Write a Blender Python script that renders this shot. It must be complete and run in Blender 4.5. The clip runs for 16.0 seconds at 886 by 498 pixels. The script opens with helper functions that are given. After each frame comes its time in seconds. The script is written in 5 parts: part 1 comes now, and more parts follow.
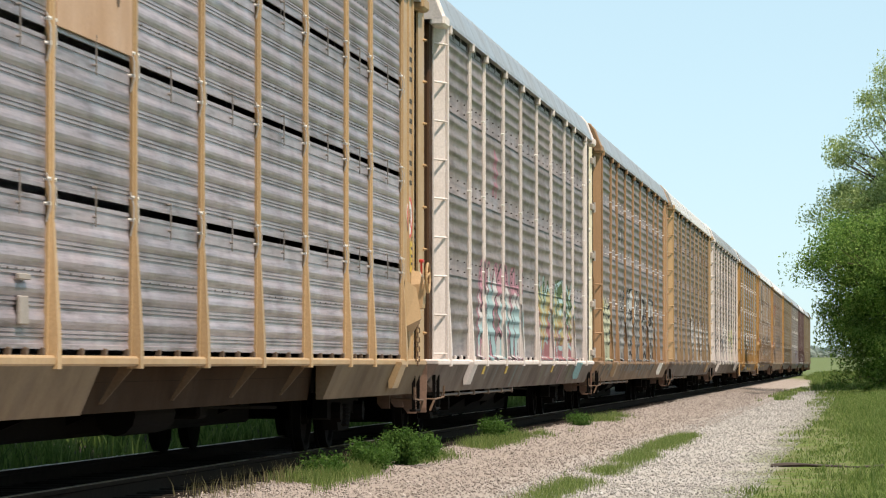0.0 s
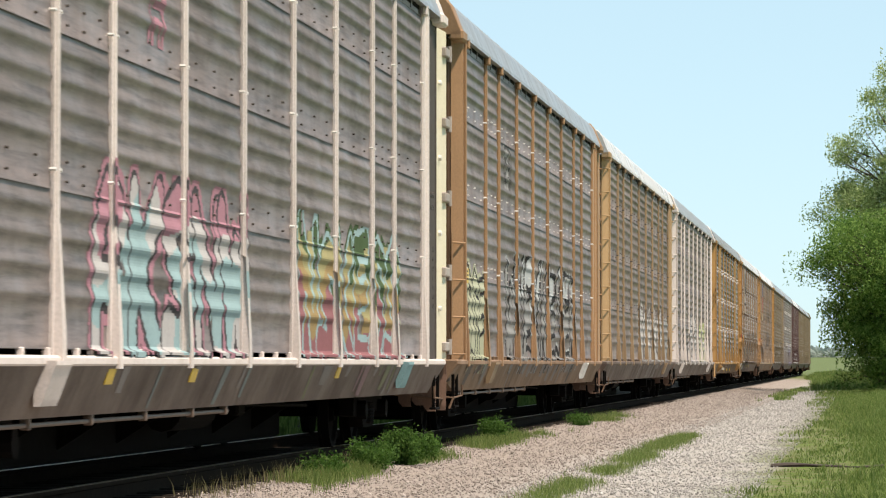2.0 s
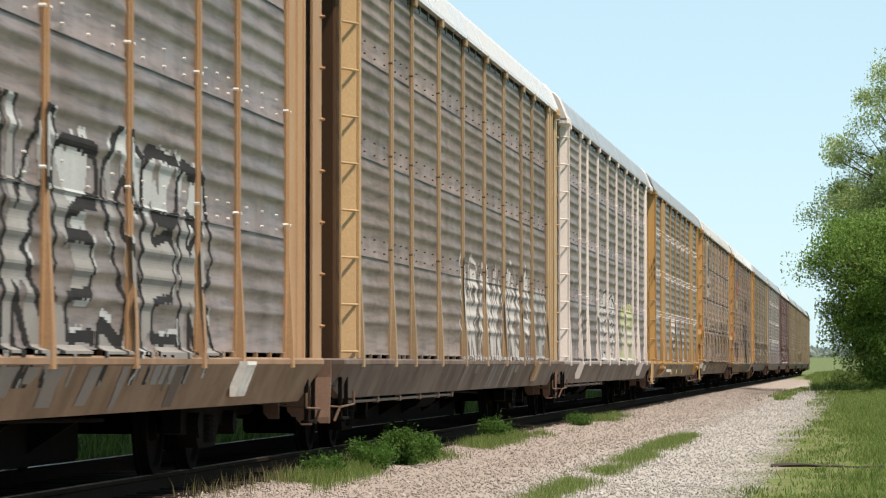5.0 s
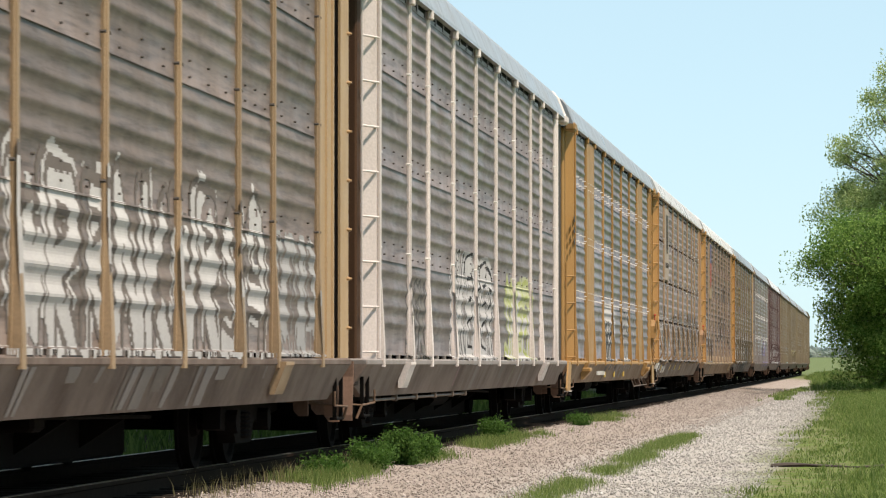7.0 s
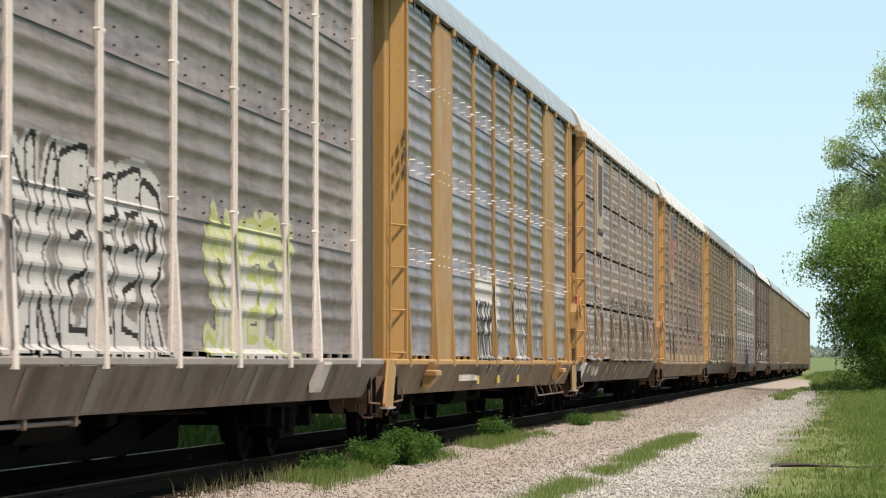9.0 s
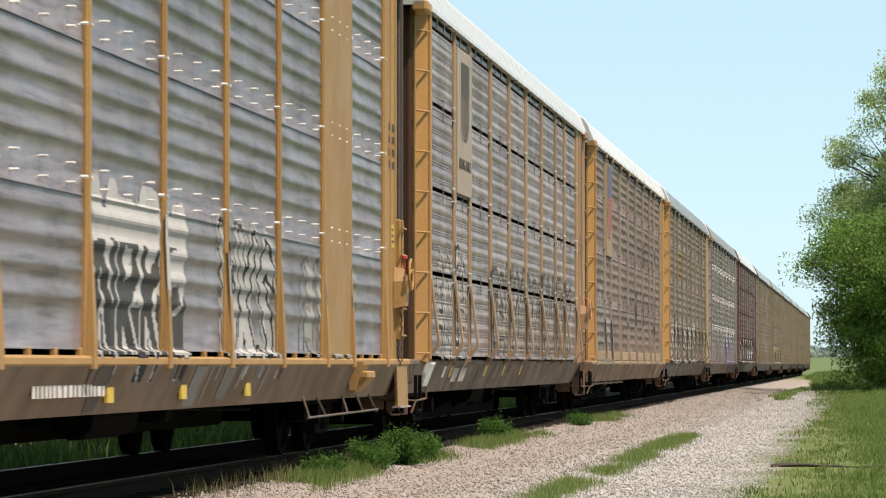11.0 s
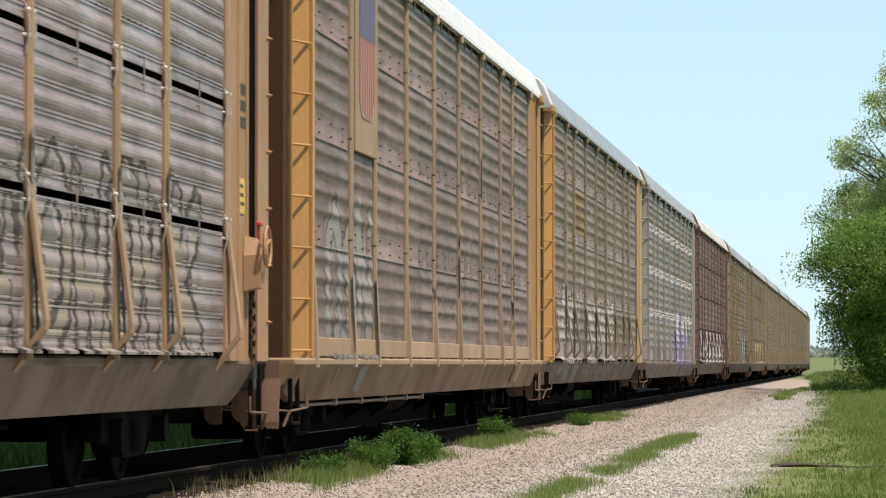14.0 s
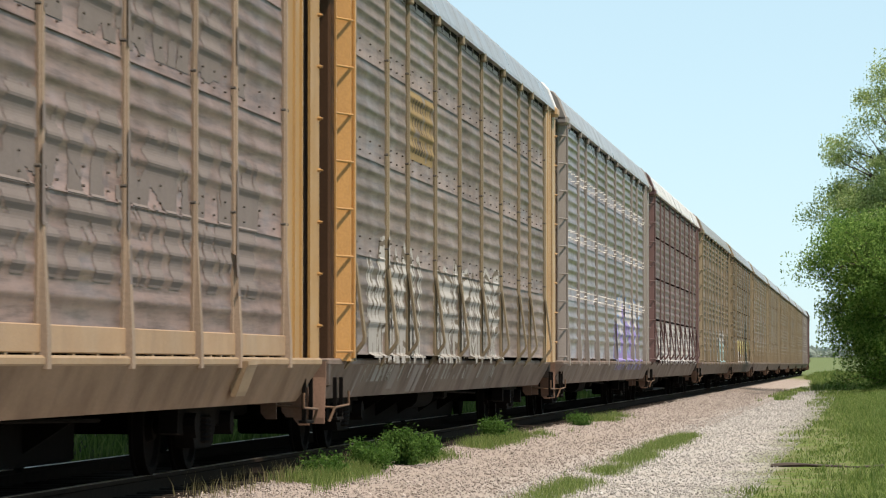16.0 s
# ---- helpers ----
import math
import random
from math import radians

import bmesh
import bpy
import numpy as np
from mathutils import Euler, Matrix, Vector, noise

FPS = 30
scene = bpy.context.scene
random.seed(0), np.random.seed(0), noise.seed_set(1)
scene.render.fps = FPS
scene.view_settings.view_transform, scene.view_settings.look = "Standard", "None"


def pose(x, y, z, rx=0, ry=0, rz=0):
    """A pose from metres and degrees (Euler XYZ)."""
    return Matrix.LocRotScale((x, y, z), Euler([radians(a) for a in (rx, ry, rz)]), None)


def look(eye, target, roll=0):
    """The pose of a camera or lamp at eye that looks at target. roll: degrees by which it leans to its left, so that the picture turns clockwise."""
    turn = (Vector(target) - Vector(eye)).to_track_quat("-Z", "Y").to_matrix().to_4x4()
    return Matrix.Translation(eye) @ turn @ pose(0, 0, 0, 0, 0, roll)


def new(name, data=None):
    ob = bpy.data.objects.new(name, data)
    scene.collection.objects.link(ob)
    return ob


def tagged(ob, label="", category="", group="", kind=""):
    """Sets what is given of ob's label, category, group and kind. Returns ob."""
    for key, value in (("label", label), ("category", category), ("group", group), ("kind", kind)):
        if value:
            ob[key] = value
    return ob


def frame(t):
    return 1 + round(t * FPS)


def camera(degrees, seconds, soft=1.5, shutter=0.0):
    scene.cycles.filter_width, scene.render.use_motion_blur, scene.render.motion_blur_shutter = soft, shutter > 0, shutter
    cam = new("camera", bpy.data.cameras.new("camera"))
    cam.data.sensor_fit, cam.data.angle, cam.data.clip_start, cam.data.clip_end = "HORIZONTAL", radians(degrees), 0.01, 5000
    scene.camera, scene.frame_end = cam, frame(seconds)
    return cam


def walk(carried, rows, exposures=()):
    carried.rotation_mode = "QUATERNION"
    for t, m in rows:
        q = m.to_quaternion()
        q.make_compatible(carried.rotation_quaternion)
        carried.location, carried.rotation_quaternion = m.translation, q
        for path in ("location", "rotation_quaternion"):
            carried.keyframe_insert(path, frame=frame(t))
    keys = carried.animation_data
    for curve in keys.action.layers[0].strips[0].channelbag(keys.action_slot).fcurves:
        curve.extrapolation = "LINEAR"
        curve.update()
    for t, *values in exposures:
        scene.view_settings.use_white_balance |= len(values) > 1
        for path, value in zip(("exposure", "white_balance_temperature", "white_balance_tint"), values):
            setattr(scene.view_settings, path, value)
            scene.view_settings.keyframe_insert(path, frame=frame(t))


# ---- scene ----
# Track runs along +y with its rail tops at z = 0; the camera stands beside it on a tripod.
LENS = 13.31
cam = camera(LENS, 16.0, soft=1.15, shutter=0.18)
CAM_POSE = pose(0, 0, 0.935, 91.73, 0.0, 6.35)
walk(cam, [(0.0, CAM_POSE), (16.0, CAM_POSE)], [(0.0, 0.66, 7080, 12), (16.0, 0.66, 7080, 12)])

# ---- light ----
SUN_EL, SUN_AZ = 64.0, 114.0        # degrees; azimuth from +y towards +x
world = bpy.data.worlds.new("sky")
scene.world = world
world.use_nodes = True
wn = world.node_tree.nodes
sky = wn.new("ShaderNodeTexSky")
sky.sky_type, sky.sun_disc = "NISHITA", False
sky.sun_elevation, sky.sun_rotation = radians(SUN_EL), radians(SUN_AZ)
sky.air_density, sky.dust_density, sky.ozone_density = 0.58, 0.30, 3.4
wn["Background"].inputs["Strength"].default_value = 0.132
haze = wn.new("ShaderNodeMix")      # thin even summer haze over the clear sky
haze.data_type = "RGBA"
haze.inputs[0].default_value = 0.68
haze.inputs[7].default_value = (2.85, 4.2, 4.65, 1.0)
world.node_tree.links.new(sky.outputs[0], haze.inputs[6])
world.node_tree.links.new(haze.outputs[2], wn["Background"].inputs["Color"])
sun = new("sun", bpy.data.lights.new("sun", "SUN"))
sun.data.energy, sun.data.angle, sun.data.color = 4.5, radians(0.6), (1.0, 0.905, 0.80)
_el, _az = radians(SUN_EL), radians(SUN_AZ)
SUN_DIR = Vector((math.cos(_el) * math.sin(_az), math.cos(_el) * math.cos(_az), math.sin(_el)))
sun.matrix_world = look(SUN_DIR * 100, (0, 0, 0))

TRACK_X = -6.74                    # centre line of the track
PITCH = 28.09                      # coupled length of one car
FIRST = 31.30                      # middle of the first car at 0 s
# how far the train has run towards the camera at each time
RUN = [(0.0, 0.0), (0.5, 6.19), (1.0, 12.93), (1.5, 19.26), (2.0, 26.05), (2.5, 32.39), (3.0, 39.13), (3.5, 45.42), (4.0, 52.21), (4.5, 58.42),
       (5.75, 75.0), (7.0, 91.33), (7.5, 97.39), (8.0, 104.19), (9.25, 120.0), (10.5, 135.64), (11.0, 142.25), (11.5, 148.53), (12.0, 155.04),
       (12.5, 161.03), (13.0, 167.59), (13.5, 173.71), (14.0, 180.35), (14.5, 186.57), (15.0, 193.11), (15.5, 199.35), (16.0, 205.48)]
HALF = 13.3                        # half a car's body
SIDE = 1.52                        # half a car's width
SILL_LO, SILL_HI, EAVE = 0.58, 0.99, 5.22
CURVE_AT, CURVE_R = 350.0, 700.0   # the line bends away to the left far off


# ---- materials ----
def mat_nodes(name, rough=0.6, metal=0.0):
    m = bpy.data.materials.new(name)
    m.use_nodes = True
    n = m.node_tree.nodes
    b = n["Principled BSDF"]
    b.inputs["Roughness"].default_value = rough
    b.inputs["Metallic"].default_value = metal
    return m, n, m.node_tree.links, b


def noise_tex(n, l, scale, coord, detail=4.0, rough=0.6, stretch=None):
    t = n.new("ShaderNodeTexNoise")
    t.inputs["Scale"].default_value = scale
    t.inputs["Detail"].default_value = detail
    t.inputs["Roughness"].default_value = rough
    if stretch:
        mp = n.new("ShaderNodeMapping")
        mp.inputs["Scale"].default_value = stretch
        l.new(coord, mp.inputs["Vector"])
        coord = mp.outputs[0]
    l.new(coord, t.inputs["Vector"])
    return t.outputs["Fac"]


def ramp(n, l, fac, stops):
    r = n.new("ShaderNodeValToRGB")
    el = r.color_ramp.elements
    while len(el) < len(stops):
        el.new(0.5)
    for e, (p, c) in zip(el, stops):
        e.position = p
        e.color = (*c, 1) if len(c) == 3 else (c[0], c[0], c[0], 1)
    l.new(fac, r.inputs["Fac"])
    return r.outputs["Color"]


def mixc(n, l, fac, a, b, mode="MIX"):
    m = n.new("ShaderNodeMix")
    m.data_type, m.blend_type = "RGBA", mode
    for sock, v in ((m.inputs[0], fac), (m.inputs[6], a), (m.inputs[7], b)):
        if isinstance(v, (int, float)):
            sock.default_value = v
        elif isinstance(v, tuple):
            sock.default_value = (*v, 1)
        else:
            l.new(v, sock)
    return m.outputs[2]


def bump(n, l, b, height, strength, dist):
    k = n.new("ShaderNodeBump")
    k.inputs["Strength"].default_value = strength
    k.inputs["Distance"].default_value = dist
    l.new(height, k.inputs["Height"])
    l.new(k.outputs[0], b.inputs["Normal"])


def paint(name, colour, worn, rough=0.55, metal=0.0, streak=0.45, random_amount=0.12, blotch=0.28, smear=0.0, gloss=0.3):
    """Weathered paint or sheet steel: blotches, streaks that run down, fine grain, each piece a little different."""
    m, n, l, b = mat_nodes(name, rough, metal)
    b.inputs["Specular IOR Level"].default_value = gloss
    tc = n.new("ShaderNodeTexCoord").outputs["Object"]
    oi = n.new("ShaderNodeObjectInfo")
    off = n.new("ShaderNodeVectorMath")
    off.operation = "ADD"
    sc = n.new("ShaderNodeVectorMath")
    sc.operation = "SCALE"
    cmb = n.new("ShaderNodeCombineXYZ")
    for i in range(3):
        l.new(oi.outputs["Random"], cmb.inputs[i])
    l.new(cmb.outputs[0], sc.inputs[0])
    sc.inputs["Scale"].default_value = 37.0
    l.new(tc, off.inputs[0])
    l.new(sc.outputs[0], off.inputs[1])
    co = off.outputs[0]
    big = noise_tex(n, l, 1.1, co)
    runs = noise_tex(n, l, 1.0, co, 5.0, 0.65, (3.0, 2.3, 0.45))
    fine = noise_tex(n, l, 45.0, co, 3.0)
    f1 = ramp(n, l, big, [(0.42, (0.0,)), (0.72, (1.0,))])
    f2 = ramp(n, l, runs, [(0.48, (0.0,)), (0.75, (1.0,))])
    c = mixc(n, l, f1, colour, tuple((1 - blotch) * a + blotch * w for a, w in zip(colour, worn)))
    k = n.new("ShaderNodeMath")
    k.operation = "MULTIPLY"
    l.new(f2, k.inputs[0])
    k.inputs[1].default_value = streak
    c = mixc(n, l, k.outputs[0], c, worn)
    rr = n.new("ShaderNodeMapRange")
    rr.inputs["To Min"].default_value, rr.inputs["To Max"].default_value = 1 - random_amount, 1 + random_amount
    l.new(oi.outputs["Random"], rr.inputs["Value"])
    hs = n.new("ShaderNodeHueSaturation")
    l.new(rr.outputs[0], hs.inputs["Value"])
    l.new(c, hs.inputs["Color"])
    gm = ramp(n, l, fine, [(0.3, (0.86,)), (0.7, (1.08,))])
    c = mixc(n, l, 1.0, hs.outputs[0], gm, "MULTIPLY")
    if smear > 0:
        sm = noise_tex(n, l, 1.0, co, 5.0, 0.7, (3.0, 0.9, 16.0))
        c = mixc(n, l, smear, c, ramp(n, l, sm, [(0.34, (0.42, 0.39, 0.37)), (0.52, (1.0,)), (0.70, (1.25, 1.22, 1.2))]), "MULTIPLY")
    l.new(c, b.inputs["Base Color"])
    rg = ramp(n, l, big, [(0.3, (max(0.05, rough - 0.12),)), (0.75, (min(1.0, rough + 0.15),))])
    l.new(rg, b.inputs["Roughness"])
    bump(n, l, b, fine, 0.25, 0.004)
    return m


def plain(name, colour, rough=0.7, metal=0.0, var=0.25, scale=9.0, sheen=0.4):
    m, n, l, b = mat_nodes(name, rough, metal)
    b.inputs["Specular IOR Level"].default_value = sheen
    tc = n.new("ShaderNodeTexCoord").outputs["Object"]
    f = noise_tex(n, l, scale, tc)
    c = ramp(n, l, f, [(0.3, tuple(v * (1 - var) for v in colour)), (0.7, tuple(min(1, v * (1 + var)) for v in colour))])
    l.new(c, b.inputs["Base Color"])
    bump(n, l, b, f, 0.2, 0.003)
    return m


STEEL = paint("galvanised_sheet", (0.252, 0.2123, 0.2338), (0.158, 0.1283, 0.1349), 0.42, 0.08, 0.45, 0.16, 0.35, 0.9, gloss=0.4)
STEEL_DARK = paint("dusty_sheet", (0.156, 0.1264, 0.1205), (0.0934, 0.07112, 0.06396), 0.52, 0.05, 0.45, 0.16, 0.35, 0.9, gloss=0.4)
STEEL_TAN = paint("rusty_sheet", (0.152, 0.1158, 0.09898), (0.0959, 0.07016, 0.05809), 0.57, 0.1, 0.45, 0.16, 0.35, 0.9, gloss=0.4)
STEEL_COOL = paint("cool_grey_sheet", (0.16, 0.1399, 0.1524), (0.104, 0.08685, 0.08961), 0.42, 0.08, 0.45, 0.16, 0.35, 0.9, gloss=0.4)
STEEL_BROWN = paint("brown_dust_sheet", (0.1546, 0.1056, 0.09283), (0.103, 0.06836, 0.0597), 0.57, 0.05, 0.45, 0.16, 0.35, 0.9, gloss=0.4)
STEEL_OLIVE = paint("olive_dust_sheet", (0.134, 0.1061, 0.0857), (0.0815, 0.05944, 0.0448), 0.57, 0.1, 0.45, 0.16, 0.35, 0.9, gloss=0.4)
STEEL_PALE = paint("pale_sheet", (0.199, 0.1727, 0.1772), (0.125, 0.1004, 0.09713), 0.37, 0.3, 0.45, 0.16, 0.35, 0.9, gloss=0.4)
STEEL_MAROON = paint("maroon_sheet", (0.134, 0.0936, 0.09043), (0.0795, 0.04912, 0.04738), 0.52, 0, 0.45, 0.16, 0.35, 0.9, gloss=0.4)
YELLOW = paint("yellow_paint", (0.39, 0.255, 0.135), (0.25, 0.16, 0.09), 0.5)
TAN = paint("faded_tan_paint", (0.275, 0.188, 0.112), (0.17, 0.112, 0.070), 0.6)
ORANGE = paint("orange_paint", (0.36, 0.19, 0.066), (0.24, 0.13, 0.053), 0.45)
WHITE = paint("dirty_white_paint", (0.60, 0.53, 0.505), (0.38, 0.315, 0.275), 0.55)
CREAM = paint("cream_paint", (0.605, 0.538, 0.395), (0.403, 0.336, 0.235), 0.5)
GRIME = paint("brown_grime", (0.0966, 0.0655, 0.0462), (0.0504, 0.0353, 0.0269), 0.8)
RED = plain("red_paint", (0.462, 0.042, 0.0336), 0.5)
PLACARD = plain("yellow_placard", (0.504, 0.336, 0.042), 0.5)
INK = plain("dark_lettering", (0.0504, 0.042, 0.0353), 0.7)
PALE_INK = plain("pale_lettering", (0.504, 0.47, 0.437), 0.7)
SIGN_WHITE = plain("white_sign", (0.605, 0.588, 0.571), 0.5)
BLUE_SIGN = plain("faded_blue_sign", (0.084, 0.0714, 0.134), 0.6)
RED_SIGN = plain("faded_red_sign", (0.286, 0.0714, 0.0588), 0.6)
DUSTY_TAN = paint("dusty_tan_paint", (0.189, 0.147, 0.0966), (0.109, 0.084, 0.0571), 0.7)
DUSTY_GREY = paint("dusty_grey_paint", (0.203, 0.178, 0.166), (0.129, 0.107, 0.0958), 0.65)
ROSE_TAN = paint("rosy_dust_paint", (0.26, 0.189, 0.139), (0.168, 0.122, 0.0924), 0.65)
PINK_TAN = paint("faded_pink_tan_paint", (0.42, 0.262, 0.165), (0.25, 0.15, 0.095), 0.55)
GREY_PAINT = paint("pale_grey_paint", (0.32, 0.28, 0.255), (0.207, 0.171, 0.146), 0.55)
OCHRE = paint("ochre_paint", (0.315, 0.175, 0.060), (0.215, 0.125, 0.055), 0.55)
SIENNA = paint("sienna_paint", (0.31, 0.18, 0.095), (0.20, 0.115, 0.065), 0.6)
SILL_OCHRE = paint("ochre_brown_sill", (0.215, 0.145, 0.098), (0.115, 0.074, 0.048), 0.7, 0.0, 0.6, 0.12, 0.6, gloss=0.12)
MAROON = paint("maroon_paint", (0.10, 0.054, 0.052), (0.066, 0.036, 0.034), 0.55)
SILL_GREY = paint("grimy_sill", (0.165, 0.125, 0.106), (0.062, 0.040, 0.031), 0.7, 0.0, 0.6, 0.12, 0.6, gloss=0.12)
SILL_TAN = paint("tan_sill", (0.235, 0.152, 0.10), (0.12, 0.072, 0.046), 0.7, 0.0, 0.6, 0.12, 0.65, gloss=0.12)
SILL_BROWN = paint("dark_brown_sill", (0.178, 0.130, 0.102), (0.066, 0.045, 0.034), 0.7, 0.0, 0.6, 0.12, 0.6, gloss=0.12)
STEEL_GREY = paint("grey_brown_sheet", (0.25, 0.192, 0.1957), (0.142, 0.1023, 0.09888), 0.42, 0.08, 0.45, 0.16, 0.35, 0.9, gloss=0.4)
POST_CLAY = paint("clay_paint", (0.30, 0.197, 0.118), (0.176, 0.126, 0.0924), 0.6)
SILL_GOLD = paint("tan_brown_sill", (0.172, 0.119, 0.0756), (0.0882, 0.0571, 0.0378), 0.7, 0.0, 0.6, 0.12, 0.6, gloss=0.12)
# rust brown deepened for the shade where the web is set back
RUST_WEB_SHADE = paint("rusty_web", (0.05, 0.030, 0.019), (0.022, 0.014, 0.010), 0.9, gloss=0.03)
PLATE_PINK = paint("pinkish_plate", (0.285, 0.228, 0.185), (0.20, 0.155, 0.125), 0.6)
ROOF_GREY = paint("roof_sheet", (0.347, 0.353, 0.371), (0.281, 0.275, 0.281), 0.38, 0.55)
ROOF_WHITE = paint("bright_roof_sheet", (0.622, 0.588, 0.575), (0.504, 0.475, 0.462), 0.32, 0.3)
# grime black taken far down for the shade under the cars
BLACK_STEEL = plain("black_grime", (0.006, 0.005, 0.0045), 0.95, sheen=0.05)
END_BROWN = paint("brown_end_paint", (0.062, 0.030, 0.015), (0.032, 0.017, 0.010), 0.7, gloss=0.15)
BROWN_DARK = plain("dark_door", (0.0462, 0.0319, 0.0252), 0.7)
RUST = plain("rusty_iron", (0.109, 0.063, 0.0378), 0.8)
RUST_PLATE = paint("rusty_plate", (0.17, 0.105, 0.078), (0.07, 0.042, 0.03), 0.8, gloss=0.1)
PIPE = plain("dusty_pipe", (0.10, 0.068, 0.05), 0.6)
BOLT = plain("zinc_bolt", (0.655, 0.638, 0.613), 0.4, 0.3)
RAIL = plain("rail_steel", (0.286, 0.252, 0.227), 0.28, 0.85)
# rust and old timber, darkened to near black for the train's shade
RAIL_RUST_SHADE = plain("rail_rust", (0.0168, 0.0118, 0.0084), 0.95, sheen=0.05)
TIE_SHADE = plain("old_timber", (0.0185, 0.0151, 0.0126), 0.95, sheen=0.05)


# ---- mesh helpers ----
class Geo:
    """Collects vertices and faces."""

    def __init__(self):
        self.v, self.f = [], []

    def add(self, vs, fs):
        k = len(self.v)
        self.v += [tuple(p) for p in vs]
        self.f += [tuple(i + k for i in q) for q in fs]
        return self

    def box(self, x0, x1, y0, y1, z0, z1, c=0.0):
        """A box, with its edges cut by c."""
        if c <= 0:
            vs = [(x, y, z) for x in (x0, x1) for y in (y0, y1) for z in (z0, z1)]
            return self.add(vs, [(0, 1, 3, 2), (4, 6, 7, 5), (0, 4, 5, 1), (2, 3, 7, 6), (0, 2, 6, 4), (1, 5, 7, 3)])
        rings = []
        for z, e in ((z0, c), (z0 + c, 0), (z1 - c, 0), (z1, c)):
            a, b, p, q = x0 + e, x1 - e, y0 + e, y1 - e
            rings.append([(a + c, p, z), (b - c, p, z), (b, p + c, z), (b, q - c, z), (b - c, q, z), (a + c, q, z), (a, q - c, z), (a, p + c, z)])
        fs = [tuple(range(7, -1, -1)), tuple(range(24, 32))]
        for r in range(3):
            for i in range(8):
                j = (i + 1) % 8
                fs.append((r * 8 + i, r * 8 + j, r * 8 + 8 + j, r * 8 + 8 + i))
        return self.add([p for r in rings for p in r], fs)

    def loft(self, rings, closed=True, caps=True):
        """Skin over rings of equal length."""
        n = len(rings[0])
        fs = []
        for r in range(len(rings) - 1):
            for i in range(n if closed else n - 1):
                j = (i + 1) % n
                fs.append((r * n + i, r * n + j, r * n + n + j, r * n + n + i))
        if caps and closed:
            fs += [tuple(range(n - 1, -1, -1)), tuple(range((len(rings) - 1) * n, len(rings) * n))]
        return self.add([p for r in rings for p in r], fs)

    def tube(self, a, b, r, n=8, r2=None):
        a, b = Vector(a), Vector(b)
        q = (b - a).to_track_quat("Z", "Y")
        rings = []
        for p, rad in ((a, r), (b, r2 if r2 is not None else r)):
            rings.append([p + q @ Vector((rad * math.cos(t), rad * math.sin(t), 0)) for t in [i * math.tau / n for i in range(n)]])
        return self.loft(rings)

    def mesh(self, name, material=None, smooth=False):
        me = bpy.data.meshes.new(name)
        me.from_pydata(self.v, [], self.f)
        me.materials.append(material)
        if smooth:
            me.polygons.foreach_set("use_smooth", [True] * len(me.polygons))
        me.update()
        return me


def part(name, me, material, parent, label=""):
    """One mesh object under a thing or under a part; the mesh may be shared."""
    if isinstance(me, Geo):
        me = me.mesh(name, material)
    ob = new(name, me)
    ob.parent = parent
    if me.materials[0] != material:
        ob.material_slots[0].link = "OBJECT"
        ob.material_slots[0].material = material
    if label:
        tagged(ob, label)
    return ob


def thing(name, me, material, label, category, group="", kind=""):
    ob = part(name, me, material, None)
    return tagged(ob, label, category, group, kind)


CACHE = {}


def shared(key, make):
    if key not in CACHE:
        CACHE[key] = make()
    return CACHE[key]
# ---- ground ----
def bend(y):
    return -((y - CURVE_AT) ** 2) / (2 * CURVE_R) if y > CURVE_AT else 0.0


def ground_z(x, y):
    """Height of the ground: the track's bed, its shoulder, the level gravel road and the verge, a bank on the far side, a rise far off."""
    e = x - TRACK_X - bend(y)
    d = abs(e)
    z = -0.15 - 0.09 * min(1.0, max(0.0, (d - 1.4) / 0.9))
    if e < -2.6:
        z += 0.62 * min(1.0, (-2.6 - e) / 2.2)
    z += 0.04 * noise.noise(Vector((x * 0.35, y * 0.12, 0))) * min(1.0, max(0.0, (d - 1.6)))
    if y > 420:
        z += 0.0052 * (y - 420) * min(1, (y - 420) / 300)
    return z


